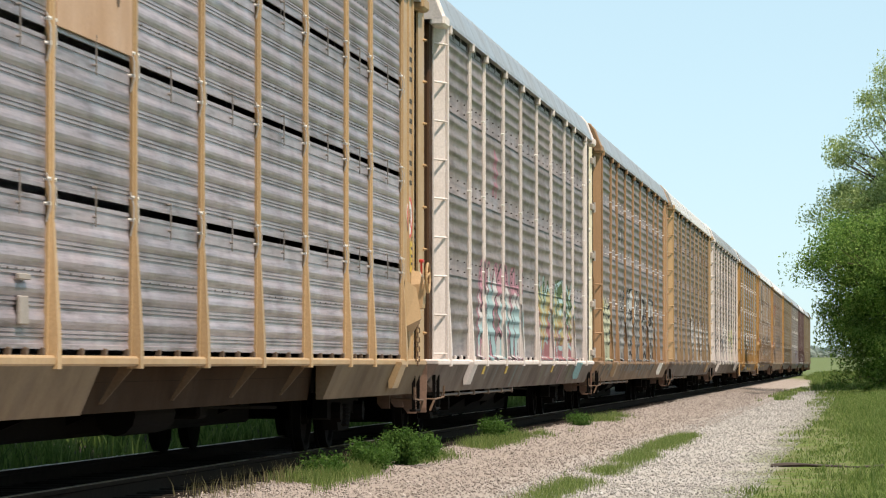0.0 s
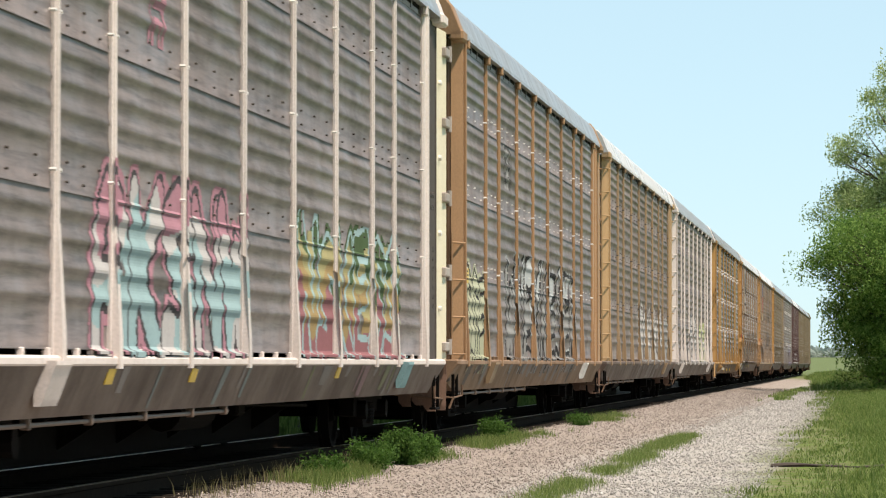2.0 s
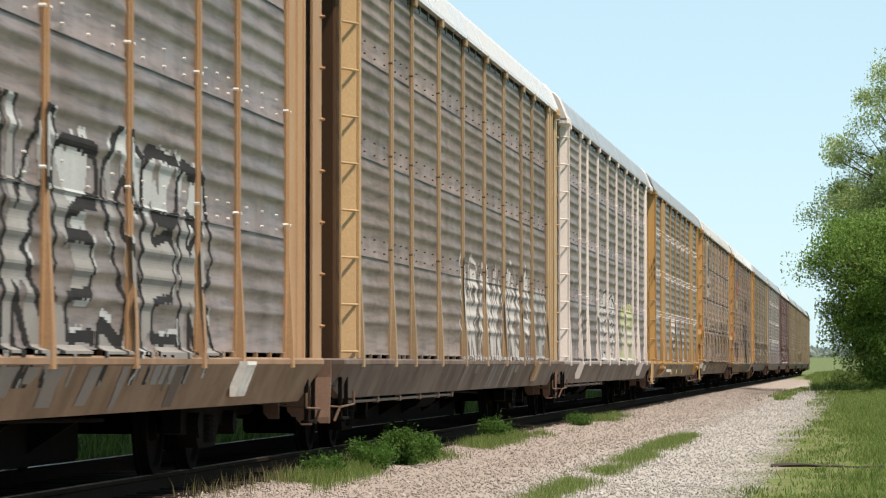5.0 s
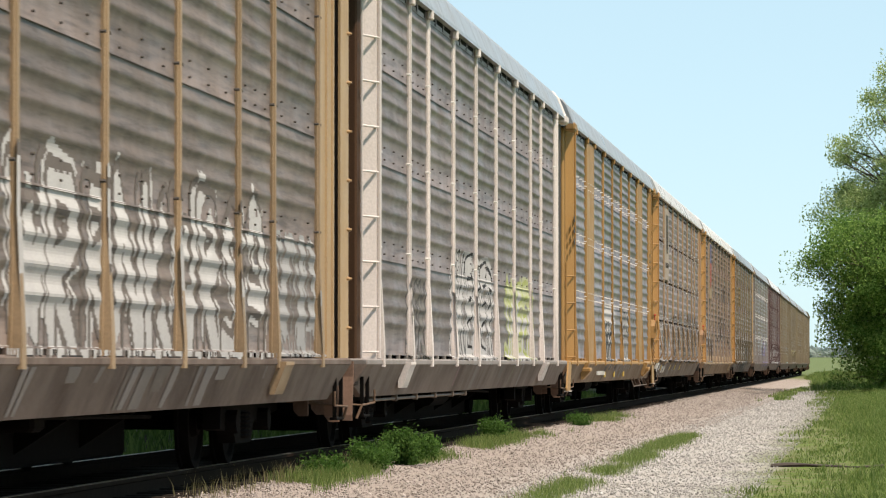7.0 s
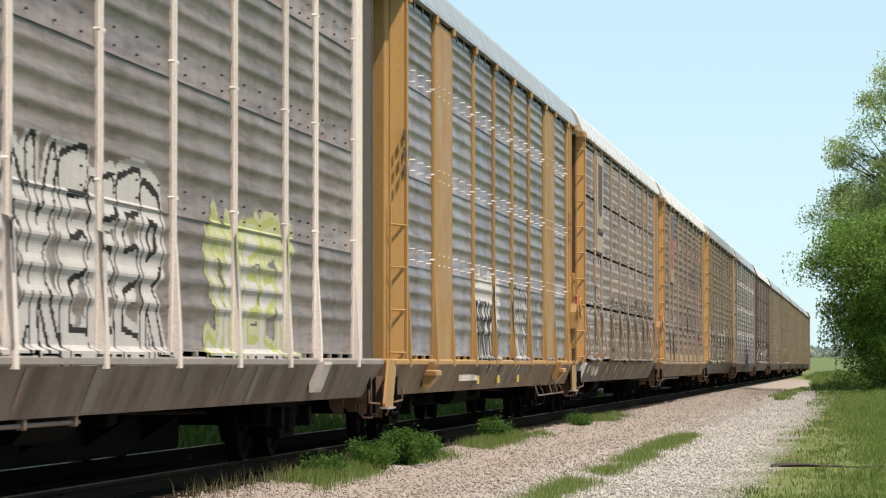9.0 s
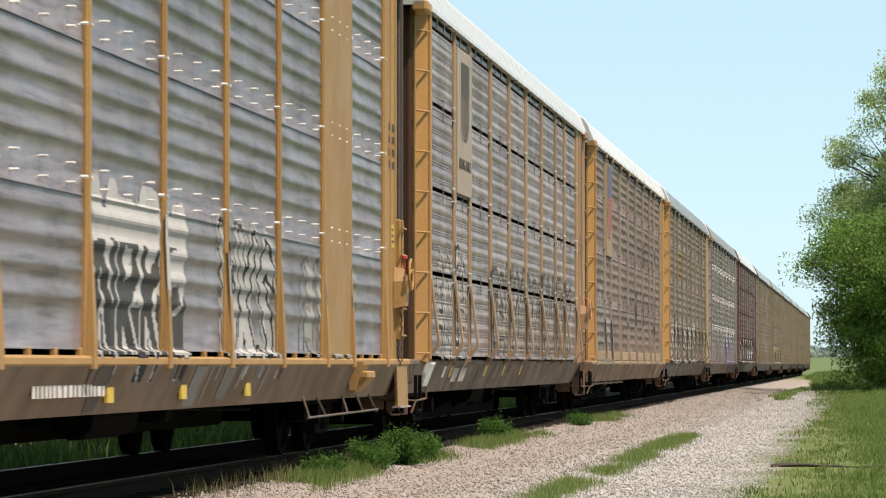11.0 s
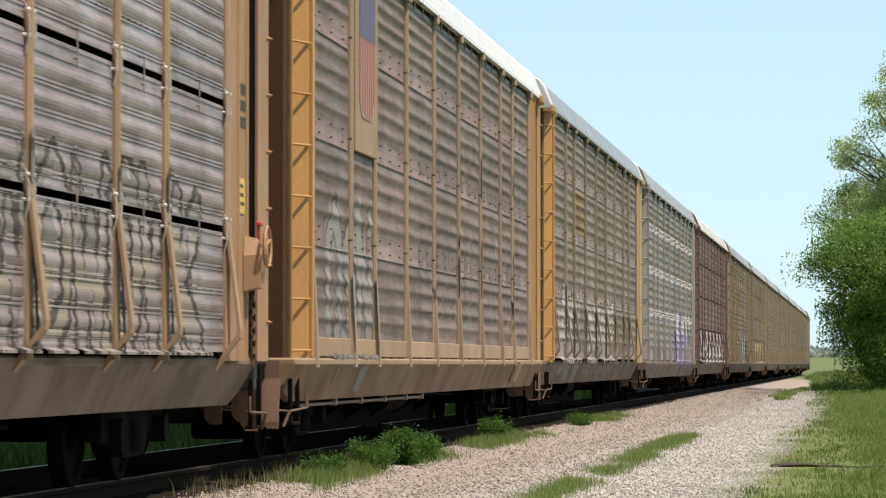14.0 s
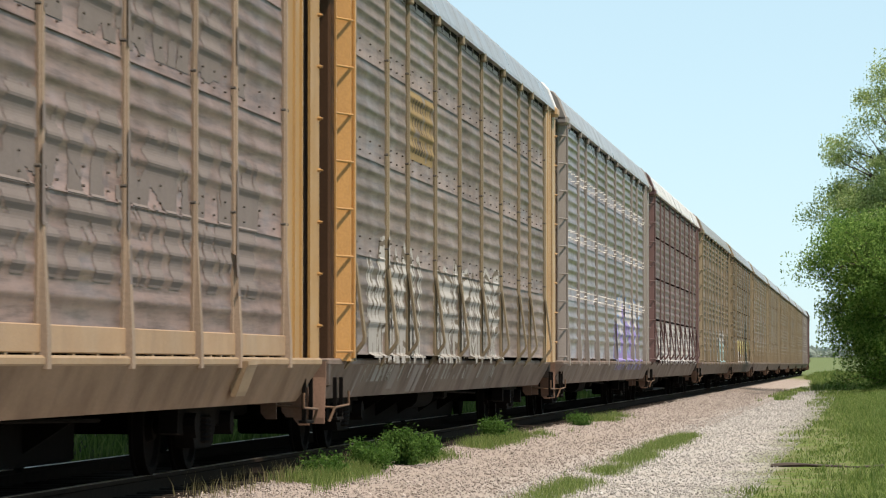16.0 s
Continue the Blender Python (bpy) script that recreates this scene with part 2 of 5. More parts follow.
def build_ground():
    xs = sorted({-1500, -700, -300, -120, -60, -30, -20, -16, *[-13 + 0.25 * i for i in range(73)], 6, 8, 12, 20, 40, 80, 200, 600, 1500})
    ys = sorted({-1500, -500, -200, -80, -30, -10, *range(0, 140, 1), *range(140, 460, 8), 480, 540, 620, 720, 850, 1000, 1300, 1800, 2500})
    vs = [(x, y, ground_z(x, y)) for y in ys for x in xs]
    n = len(xs)
    fs = [(j * n + i, j * n + i + 1, j * n + n + i + 1, j * n + n + i) for j in range(len(ys) - 1) for i in range(n - 1)]
    me = bpy.data.meshes.new("ground")
    me.from_pydata(vs, [], fs)
    m, nd, l, b = mat_nodes("gravel_and_grass", 0.95)
    b.inputs["Specular IOR Level"].default_value = 0.1
    geo = nd.new("ShaderNodeNewGeometry").outputs["Position"]
    sep = nd.new("ShaderNodeSeparateXYZ")
    l.new(geo, sep.inputs[0])
    pebble = nd.new("ShaderNodeTexVoronoi")
    pebble.inputs["Scale"].default_value = 30.0
    l.new(geo, pebble.inputs["Vector"])
    speck_t = ramp(nd, l, pebble.outputs["Color"], [(0.0, (0.165, 0.138, 0.124)), (0.5, (0.25, 0.211, 0.191)), (1.0, (0.37, 0.324, 0.296))])
    speck_r = ramp(nd, l, pebble.outputs["Color"], [(0.0, (0.225, 0.21, 0.2)), (0.5, (0.32, 0.302, 0.285)), (1.0, (0.455, 0.435, 0.415))])
    patch = noise_tex(nd, l, 0.5, geo)
    wob = noise_tex(nd, l, 0.45, geo, 5.0, 0.65)

    def sel(sock, lo, hi):
        r = nd.new("ShaderNodeMapRange")
        r.inputs["From Min"].default_value, r.inputs["From Max"].default_value = lo, hi
        l.new(sock, r.inputs["Value"])
        return r.outputs[0]

    def op(kind, a, c):
        k = nd.new("ShaderNodeMath")
        k.operation = kind
        for i, v in enumerate((a, c)):
            if isinstance(v, (int, float)):
                k.inputs[i].default_value = v
            else:
                l.new(v, k.inputs[i])
        return k.outputs[0]

    edge = op("ADD", sep.outputs["X"], op("MULTIPLY", wob, 1.6))
    speck = mixc(nd, l, sel(edge, -3.1, -2.0), speck_t, speck_r)
    dirt = mixc(nd, l, ramp(nd, l, patch, [(0.4, (0.0,)), (0.7, (0.4,))]), speck, (0.244, 0.206, 0.172))
    gn = noise_tex(nd, l, 3.0, geo, 6.0, 0.7)
    green = ramp(nd, l, gn, [(0.3, (0.042, 0.0714, 0.0134)), (0.5, (0.084, 0.134, 0.0252)), (0.7, (0.143, 0.193, 0.0504))])
    bend_in = op("MULTIPLY", op("MAXIMUM", op("SUBTRACT", sep.outputs["Y"], 90.0), 0.0), 0.0145)
    right = sel(op("ADD", edge, bend_in), -0.75, -0.15)
    left = sel(edge, -9.2, -9.9)
    bare = noise_tex(nd, l, 5.0, geo, 5.0, 0.7)
    soil = mixc(nd, l, ramp(nd, l, bare, [(0.42, (0.0,)), (0.6, (1.0,))]), green, (0.135, 0.115, 0.07))
    green = mixc(nd, l, sel(sep.outputs["X"], 0.6, -0.3), green, soil)
    far = sel(sep.outputs["Y"], 255, 300)
    # greyer green of the far field, distance haze put into the colour
    hazed_field = ramp(nd, l, gn, [(0.3, (0.0756, 0.105, 0.042)), (0.7, (0.126, 0.155, 0.0714))])
    green = mixc(nd, l, sel(sep.outputs["Y"], 260, 420), green, hazed_field)
    g = op("MAXIMUM", op("MAXIMUM", right, left), far)
    # near-black band over the bed: oily ballast plus the train's shade as colour
    oil_and_shade = op("MULTIPLY", sel(sep.outputs["X"], -10.4, -9.9), sel(sep.outputs["X"], -5.35, -5.75))
    dirt = mixc(nd, l, op("MULTIPLY", oil_and_shade, 0.97), dirt, (0.0151, 0.0126, 0.0109))
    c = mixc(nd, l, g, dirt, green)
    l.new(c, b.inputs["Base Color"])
    bump(nd, l, b, pebble.outputs["Distance"], 0.28, 0.018)
    me.materials.append(m)
    me.polygons.foreach_set("use_smooth", [True] * len(me.polygons))
    ob = new("ground", me)
    tagged(ob, "gravel road and grassy verge beside the railway", "ground", kind="structure")


build_ground()


def track_point(s, off=0.0):
    """A place on the track's centre line, s metres along, and its turn to the left in radians."""
    if s <= CURVE_AT:
        return TRACK_X + off, s, 0.0
    a = (s - CURVE_AT) / CURVE_R
    return TRACK_X - CURVE_R * (1 - math.cos(a)) + off * math.cos(a), CURVE_AT + CURVE_R * math.sin(a) + off * math.sin(a), a


def build_track():
    track = new("railway_track")
    tagged(track, "straight railway track on dark ballast", "railway track", kind="structure")
    prof = [(-0.036, 0), (0.036, 0), (0.036, -0.03), (0.01, -0.045), (0.01, -0.14), (0.07, -0.16), (0.07, -0.17), (-0.07, -0.17), (-0.07, -0.16), (-0.01, -0.14), (-0.01, -0.045), (-0.036, -0.03)]
    for side in (-0.7535, 0.7535):
        rings = []
        for s in [-220, CURVE_AT, *[CURVE_AT + 10 * i for i in range(1, 41)]]:
            x, y, a = track_point(s, side)
            rings.append([(x + p * math.cos(a), y + p * math.sin(a), q) for p, q in prof])
        ob = part("rail", Geo().loft(rings), RAIL_RUST_SHADE, track, "rusty steel rail, darkened for the train's shade")
        heads = [[Vector(q[0]).lerp(Vector(q[1]), 0.12), Vector(q[0]).lerp(Vector(q[1]), 0.88)] for q in rings]
        part("rail_head", Geo().loft([[a + Vector((0, 0, -0.004)), a + Vector((0, 0, 0.003)), b + Vector((0, 0, 0.003)), b + Vector((0, 0, -0.004))] for a, b in heads]), RAIL, ob, "bright worn running surface")
    tie = Geo().box(-1.3, 1.3, -0.115, 0.115, -0.20, -0.125, 0.012).mesh("tie", TIE_SHADE)
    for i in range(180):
        ob = part("tie", tie, TIE_SHADE, track)
        ob.location = (TRACK_X + random.uniform(-0.03, 0.03), 20 + 0.5 * i, random.uniform(-0.008, 0.0))


build_track()


# ---- the train ----
BAYS = [1.6, 2.75, 1.9, 2.82, 2.82, 2.82, 2.82, 2.82, 1.9, 2.75, 1.6]
EDGES = [-HALF + sum(BAYS[:i]) for i in range(12)]
ROWS_Z = [1.03, 2.07, 3.11, 4.15]
ROW_H = [1.04, 1.04, 1.04, 0.93]
SKIN = SIDE - 0.05                 # base plane of the panels


def rib_profile(style, h):
    """(outward offset, height) pairs up one panel."""
    if style == "gap":
        p = [(0.012, 0.0), (0.012, 0.03), (0.004, 0.034)]
        z, pitch = 0.06, (h - 0.20) / 4
        for i in range(4):
            p += [(0.003, z), (0.003, z + pitch * 0.07), (0.011, z + pitch * 0.085), (0.011, z + pitch * 0.16), (0.003, z + pitch * 0.175), (0.003, z + pitch * 0.21), (0.012, z + pitch * 0.225), (0.012, z + pitch * 0.31), (0.004, z + pitch * 0.325), (0.004, z + pitch * 0.36), (0.010, z + pitch * 0.38), (0.017, z + pitch * 0.52), (0.020, z + pitch * 0.64), (0.016, z + pitch * 0.76), (0.005, z + pitch * 0.90)]
            z += pitch
        p += [(0.004, h - 0.12), (0.012, h - 0.118), (0.012, h - 0.06), (0.004, h - 0.058), (0.004, h - 0.03), (0.012, h - 0.028), (0.012, h)]
    else:
        z, pitch = 0.25, (h - 0.27) / 4
        p = [(0.014, 0.0), (0.014, 0.012), (0.0, 0.016), (0.0, 0.245)]
        for i in range(4):
            p += [(0.0005, z + pitch * 0.08), (0.004, z + pitch * 0.22), (0.015, z + pitch * 0.36), (0.024, z + pitch * 0.46), (0.0265, z + pitch * 0.53), (0.024, z + pitch * 0.61), (0.015, z + pitch * 0.73), (0.004, z + pitch * 0.88), (0.001, z + pitch * 0.98)]
            z += pitch
        p += [(0.0, h)]
    return p


def rib_fade(style, d):
    """The pressed ribs die out towards the upright edges of a panel; d is the distance from the edge."""
    return 0.15 + 0.85 * min(1.0, max(0.0, (d - 0.02) / 0.16))


def panel_mesh(style, w, h, near=True):
    def make():
        prof = rib_profile(style, h)
        g = Geo()
        ys = [-w / 2, -w / 2 + 0.07, -w / 2 + 0.19] if near else [-w / 2 + 0.02]
        ys += [-y for y in reversed(ys)]
        g.loft([[(dx * (rib_fade(style, w / 2 - abs(y)) if near else 0.9), y, z) for dx, z in prof] for y in ys], closed=False)
        g.loft([[(dx - 0.015, y, z) for dx, z in prof] for y in (w / 2, -w / 2)], closed=False)
        return g.mesh("panel", STEEL, style != "gap")
    return shared(("panel", style, round(w, 3), round(h, 3), near), make)


def post_mesh(flare):
    def make():
        def hat(base, crest, d, z, x=0.0, foot=0.72):
            return [(x - 0.012, -base, z), (x + 0.016, -base, z), (x + 0.018, -base * foot, z), (x + d, -crest, z), (x + d, crest, z), (x + 0.018, base * foot, z), (x + 0.016, base, z), (x - 0.012, base, z)]
        g = Geo()
        g.loft([hat(0.055, 0.028, 0.038, 0.96), hat(0.055, 0.028, 0.038, EAVE - 0.03)])
        if flare:
            # bent strap that stands off the post and turns back in at its foot
            g.loft([[(x, -0.062, z), (x + 0.026, -0.062, z + dz), (x + 0.026, 0.062, z + dz), (x, 0.062, z)] for x, z, dz in ((-0.10, 0.90, -0.02), (0.105, 1.17, -0.02), (0.115, 1.21, 0.0), (0.018, 1.98, 0.0))])
        else:
            g.loft([hat(0.10, 0.064, 0.080, 0.90), hat(0.095, 0.06, 0.078, 1.12), hat(0.06, 0.032, 0.041, 1.85)])
        return g.mesh("post", TAN)
    return shared(("post", flare), make)


def bolt_mesh(style):
    """Rows of panel bolts along the seams of one car."""
    def make():
        g = Geo()
        for i in range(1, 10):
            y0, y1 = EDGES[i] + 0.14, EDGES[i + 1] - 0.14
            n = 3
            for r in (1, 2, 3):
                z = ROWS_Z[r]
                if style == "gap":
                    for y in ((y0 + y1) / 2,):
                        g.tube((SKIN + 0.034, y, z - 0.20), (SKIN + 0.034, y, z + 0.07), 0.006, 6)
                        for q in (-0.13, 0.07):
                            g.tube((SKIN, y, z + q), (SKIN + 0.04, y, z + q), 0.011, 6)
                    continue
                for row in (0.07, 0.20):
                    for k in range(n):
                        y = y0 + (y1 - y0) * (k + 0.5) / n
                        if style == "stud":
                            g.tube((SKIN, y, z + row), (SKIN + 0.06, y, z + row), 0.011, 6)
                        else:
                            g.tube((SKIN, y, z + row), (SKIN + 0.022, y, z + row), 0.010, 6)
        return g.mesh("panel_bolts", BOLT)
    return shared(("bolts", style), make)


def rivet_mesh():
    def make():
        g = Geo()
        for i in range(1, 10):
            y0, y1 = EDGES[i] + 0.14, EDGES[i + 1] - 0.14
            for k in range(7):
                y = y0 + (y1 - y0) * (k + 0.5) / 7
                for z in (1.03 + 0.50, 3.11 + 0.30, 4.15 + 0.55):
                    g.tube((SKIN, y, z), (SKIN + 0.018, y, z), 0.007, 5)
        return g.mesh("panel_rivets", INK)
    return shared("rivets", make)


def post_bolt_mesh(gap):
    def make():
        g = Geo()
        for i in range(1, 11):
            for z in ROWS_Z[1:]:
                for q in ((-0.10, 0.06) if gap else (0.13,)):
                    for sy in (-0.085, 0.085):
                        g.tube((SKIN, EDGES[i] + sy, z + q), (SKIN + 0.045, EDGES[i] + sy, z + q), 0.014, 6)
        return g.mesh("post_bolts", BOLT)
    return shared(("pbolts", gap), make)


def clip_mesh():
    """Bent spring clips beside the posts at each seam of an older car."""
    def make():
        g = Geo()
        for i in range(1, 11):
            for z in ROWS_Z[1:]:
                for sy in (-0.085, 0.085):
                    y = EDGES[i] + sy
                    g.loft([[(SKIN + 0.01 + b, y - 0.018, z + q), (SKIN + 0.018 + b, y - 0.018, z + q), (SKIN + 0.018 + b, y + 0.018, z + q), (SKIN + 0.01 + b, y + 0.018, z + q)] for q, b in ((-0.22, 0.0), (-0.12, 0.026), (0.0, 0.026), (0.10, 0.0))])
        return g.mesh("seam_clip_set", BOLT)
    return shared("clips", make)


def sill_mesh(kind):
    lo, hi = SILL_LO, SILL_HI
    inset = 0.12 if kind == "inset" else 0.0

    def ring(y, low=lo, lean=0.13):
        s = SIDE - inset
        return [(s - 0.20, y, low), (s - lean, y, low), (s + 0.012, y, hi - 0.07), (s + 0.012, y, hi - 0.052), (s - 0.20, y, hi - 0.052)]

    def make():
        g = Geo()
        n, e = -HALF + 0.25, HALF + 0.45
        if kind in ("cut_near", "cut_far"):
            g.loft([ring(y) for y in ((n, -5.6) if kind == "cut_near" else (6.1, e))])
        else:
            g.loft([ring(n, lo + 0.13), ring(n + 0.7), ring(e - 0.7), ring(e, lo + 0.13)])
        return g.mesh("side_sill", SILL_GREY)
    return shared(("sill", kind), make)


def roof_ring(y, k=0.0, drop=0.0):
    half = [(SIDE + 0.02, EAVE - 0.03), (SIDE + 0.035, EAVE - 0.03), (SIDE + 0.03, EAVE + 0.02), (SIDE - 0.10, 5.56 - drop), (SIDE - 0.18, 5.66 - drop), (SIDE - 0.5, 5.78 - drop), (0, 5.86 - drop)]
    half = [(x + (k if i > 0 else 0), z + (k if i > 2 else 0)) for i, (x, z) in enumerate(half)]
    pts = half + [(-x, z) for x, z in reversed(half[:-1])]
    return [(x, y, z) for x, z in pts]


def roof_mesh():
    def make():
        g = Geo().loft([roof_ring(-HALF + 0.5), roof_ring(HALF + 0.2)])
        y = -HALF + 2.0
        while y < HALF - 1:
            g.loft([roof_ring(y - 0.03, 0.0), roof_ring(y - 0.02, 0.003), roof_ring(y + 0.02, 0.003), roof_ring(y + 0.03, 0.0)], caps=False)
            y += 1.37
        return g.mesh("roof", ROOF_GREY)
    return shared("roof", make)


def band(verts_y, k0, k1):
    return Geo().loft([roof_ring(verts_y[0], k0), roof_ring(verts_y[0] + 0.02, k1), roof_ring(verts_y[1] - 0.02, k1), roof_ring(verts_y[1], k0)])


def build_truck_template():
    """Two side frames on a bolster, with springs and two rolling wheelsets."""
    g = Geo().box(-0.95, 0.95, -0.2, 0.2, 0.36, 0.62, 0.03)
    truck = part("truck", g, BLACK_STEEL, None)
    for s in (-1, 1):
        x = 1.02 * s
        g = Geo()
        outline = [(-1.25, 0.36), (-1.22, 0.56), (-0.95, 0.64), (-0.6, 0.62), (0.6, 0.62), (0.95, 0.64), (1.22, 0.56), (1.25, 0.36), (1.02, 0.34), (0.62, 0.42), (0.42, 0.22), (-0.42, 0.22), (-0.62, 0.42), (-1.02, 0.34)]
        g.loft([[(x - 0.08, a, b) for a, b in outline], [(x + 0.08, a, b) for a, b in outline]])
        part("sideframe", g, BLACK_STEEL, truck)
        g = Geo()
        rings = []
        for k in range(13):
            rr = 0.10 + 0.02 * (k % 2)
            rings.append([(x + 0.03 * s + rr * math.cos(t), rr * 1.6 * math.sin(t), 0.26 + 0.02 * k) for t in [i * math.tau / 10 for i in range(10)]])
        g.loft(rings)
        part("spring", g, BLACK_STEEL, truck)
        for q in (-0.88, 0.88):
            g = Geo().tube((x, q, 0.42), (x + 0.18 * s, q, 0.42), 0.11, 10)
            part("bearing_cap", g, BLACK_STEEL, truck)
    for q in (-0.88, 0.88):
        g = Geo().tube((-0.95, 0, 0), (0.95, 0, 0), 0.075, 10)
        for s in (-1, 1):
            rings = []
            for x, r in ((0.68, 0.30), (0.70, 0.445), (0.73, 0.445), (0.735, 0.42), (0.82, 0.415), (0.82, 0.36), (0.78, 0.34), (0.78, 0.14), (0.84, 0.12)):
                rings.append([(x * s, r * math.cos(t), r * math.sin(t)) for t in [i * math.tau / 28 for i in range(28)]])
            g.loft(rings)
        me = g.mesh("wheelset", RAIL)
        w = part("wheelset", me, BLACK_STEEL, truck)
        w.location = (0, q, 0.42)
        walk(w, [(i / 30, pose(0, q, 0.42, -math.degrees(np.interp(i / 30, *zip(*RUN)) / 0.42), 0, 0)) for i in range(481)])
    return truck


TRUCK = build_truck_template()


def add_truck(car, y):
    made = {}
    for o in (TRUCK, *TRUCK.children):
        k = o.copy()
        scene.collection.objects.link(k)
        made[o] = k
        k.parent = made.get(o.parent, car)
    made[TRUCK].location = (0, y, 0)


def drape(style, flare, y, z):
    """The outside of a car's side at (y, z), over panels, posts and sill."""
    if z < SILL_HI - 0.05:
        return SIDE + 0.012 - 0.142 * min(1.0, (SILL_HI - 0.07 - z) / (SILL_HI - 0.07 - SILL_LO)) - (0.12 if flare else 0)
    if z < ROWS_Z[0]:
        return SIDE + 0.02
    for e in EDGES[1:11]:
        d = abs(y - e)
        if d < 0.13:
            wide, deep = (0.062, 0.080 - 0.042 * (z - 0.9)) if z < 1.85 else (0.034, 0.038)
            if d < wide:
                return SKIN + 0.008 + deep
    if y < EDGES[1] or y > EDGES[10]:
        return SIDE - 0.015
    r = min(3, int((z - 1.03) / 1.04))
    q = z - ROWS_Z[r]
    prof = rib_profile(style, ROW_H[r] - (0.055 if style == "gap" else 0))
    for (a, za), (b, zb) in zip(prof, prof[1:]):
        if za <= q <= zb and zb > za:
            edge = min(abs(y - e) for e in EDGES) - 0.02
            return SKIN + rib_fade(style, edge) * (a + (b - a) * (q - za) / (zb - za))
    return SKIN + 0.012


PAINTS = {}


def spray(colour):
    """Sprayed paint, worn through in places."""
    if colour not in PAINTS:
        PAINTS[colour] = paint("spray_paint", colour, tuple(0.68 * c + 0.02 for c in colour), 0.85, 0.0, 0.5, 0.0)
        PAINTS[colour].node_tree.nodes["Principled BSDF"].inputs["Specular IOR Level"].default_value = 0.15
    return PAINTS[colour]


LETTERS = [
    [[(0.12, 0.0), (0.10, 1.0)], [(0.10, 1.0), (0.86, 0.02)], [(0.86, 0.02), (0.90, 0.95)]],
    [[(0.08, 0.0), (0.12, 0.7), (0.42, 0.98), (0.78, 0.88), (0.90, 0.55), (0.92, 0.0)], [(0.15, 0.42), (0.88, 0.38)]],
    [[(0.90, 0.86), (0.5, 0.98), (0.12, 0.80), (0.45, 0.54), (0.88, 0.30), (0.55, 0.02), (0.08, 0.10)]],
    [[(0.12, 0.0), (0.10, 1.0)], [(0.88, 0.98), (0.18, 0.50), (0.92, 0.02)]],
    [[(0.06, 0.95), (0.28, 0.02), (0.50, 0.72), (0.70, 0.02), (0.94, 0.98)]],
    [[(0.5, 0.02), (0.14, 0.22), (0.10, 0.76), (0.48, 0.98), (0.86, 0.78), (0.90, 0.24), (0.5, 0.02)]],
    [[(0.90, 0.98), (0.16, 0.94), (0.10, 0.5), (0.12, 0.05), (0.92, 0.02)], [(0.10, 0.5), (0.72, 0.55)]],
    [[(0.10, 0.0), (0.12, 0.96), (0.70, 0.92), (0.80, 0.66), (0.20, 0.50), (0.90, 0.0)]],
]


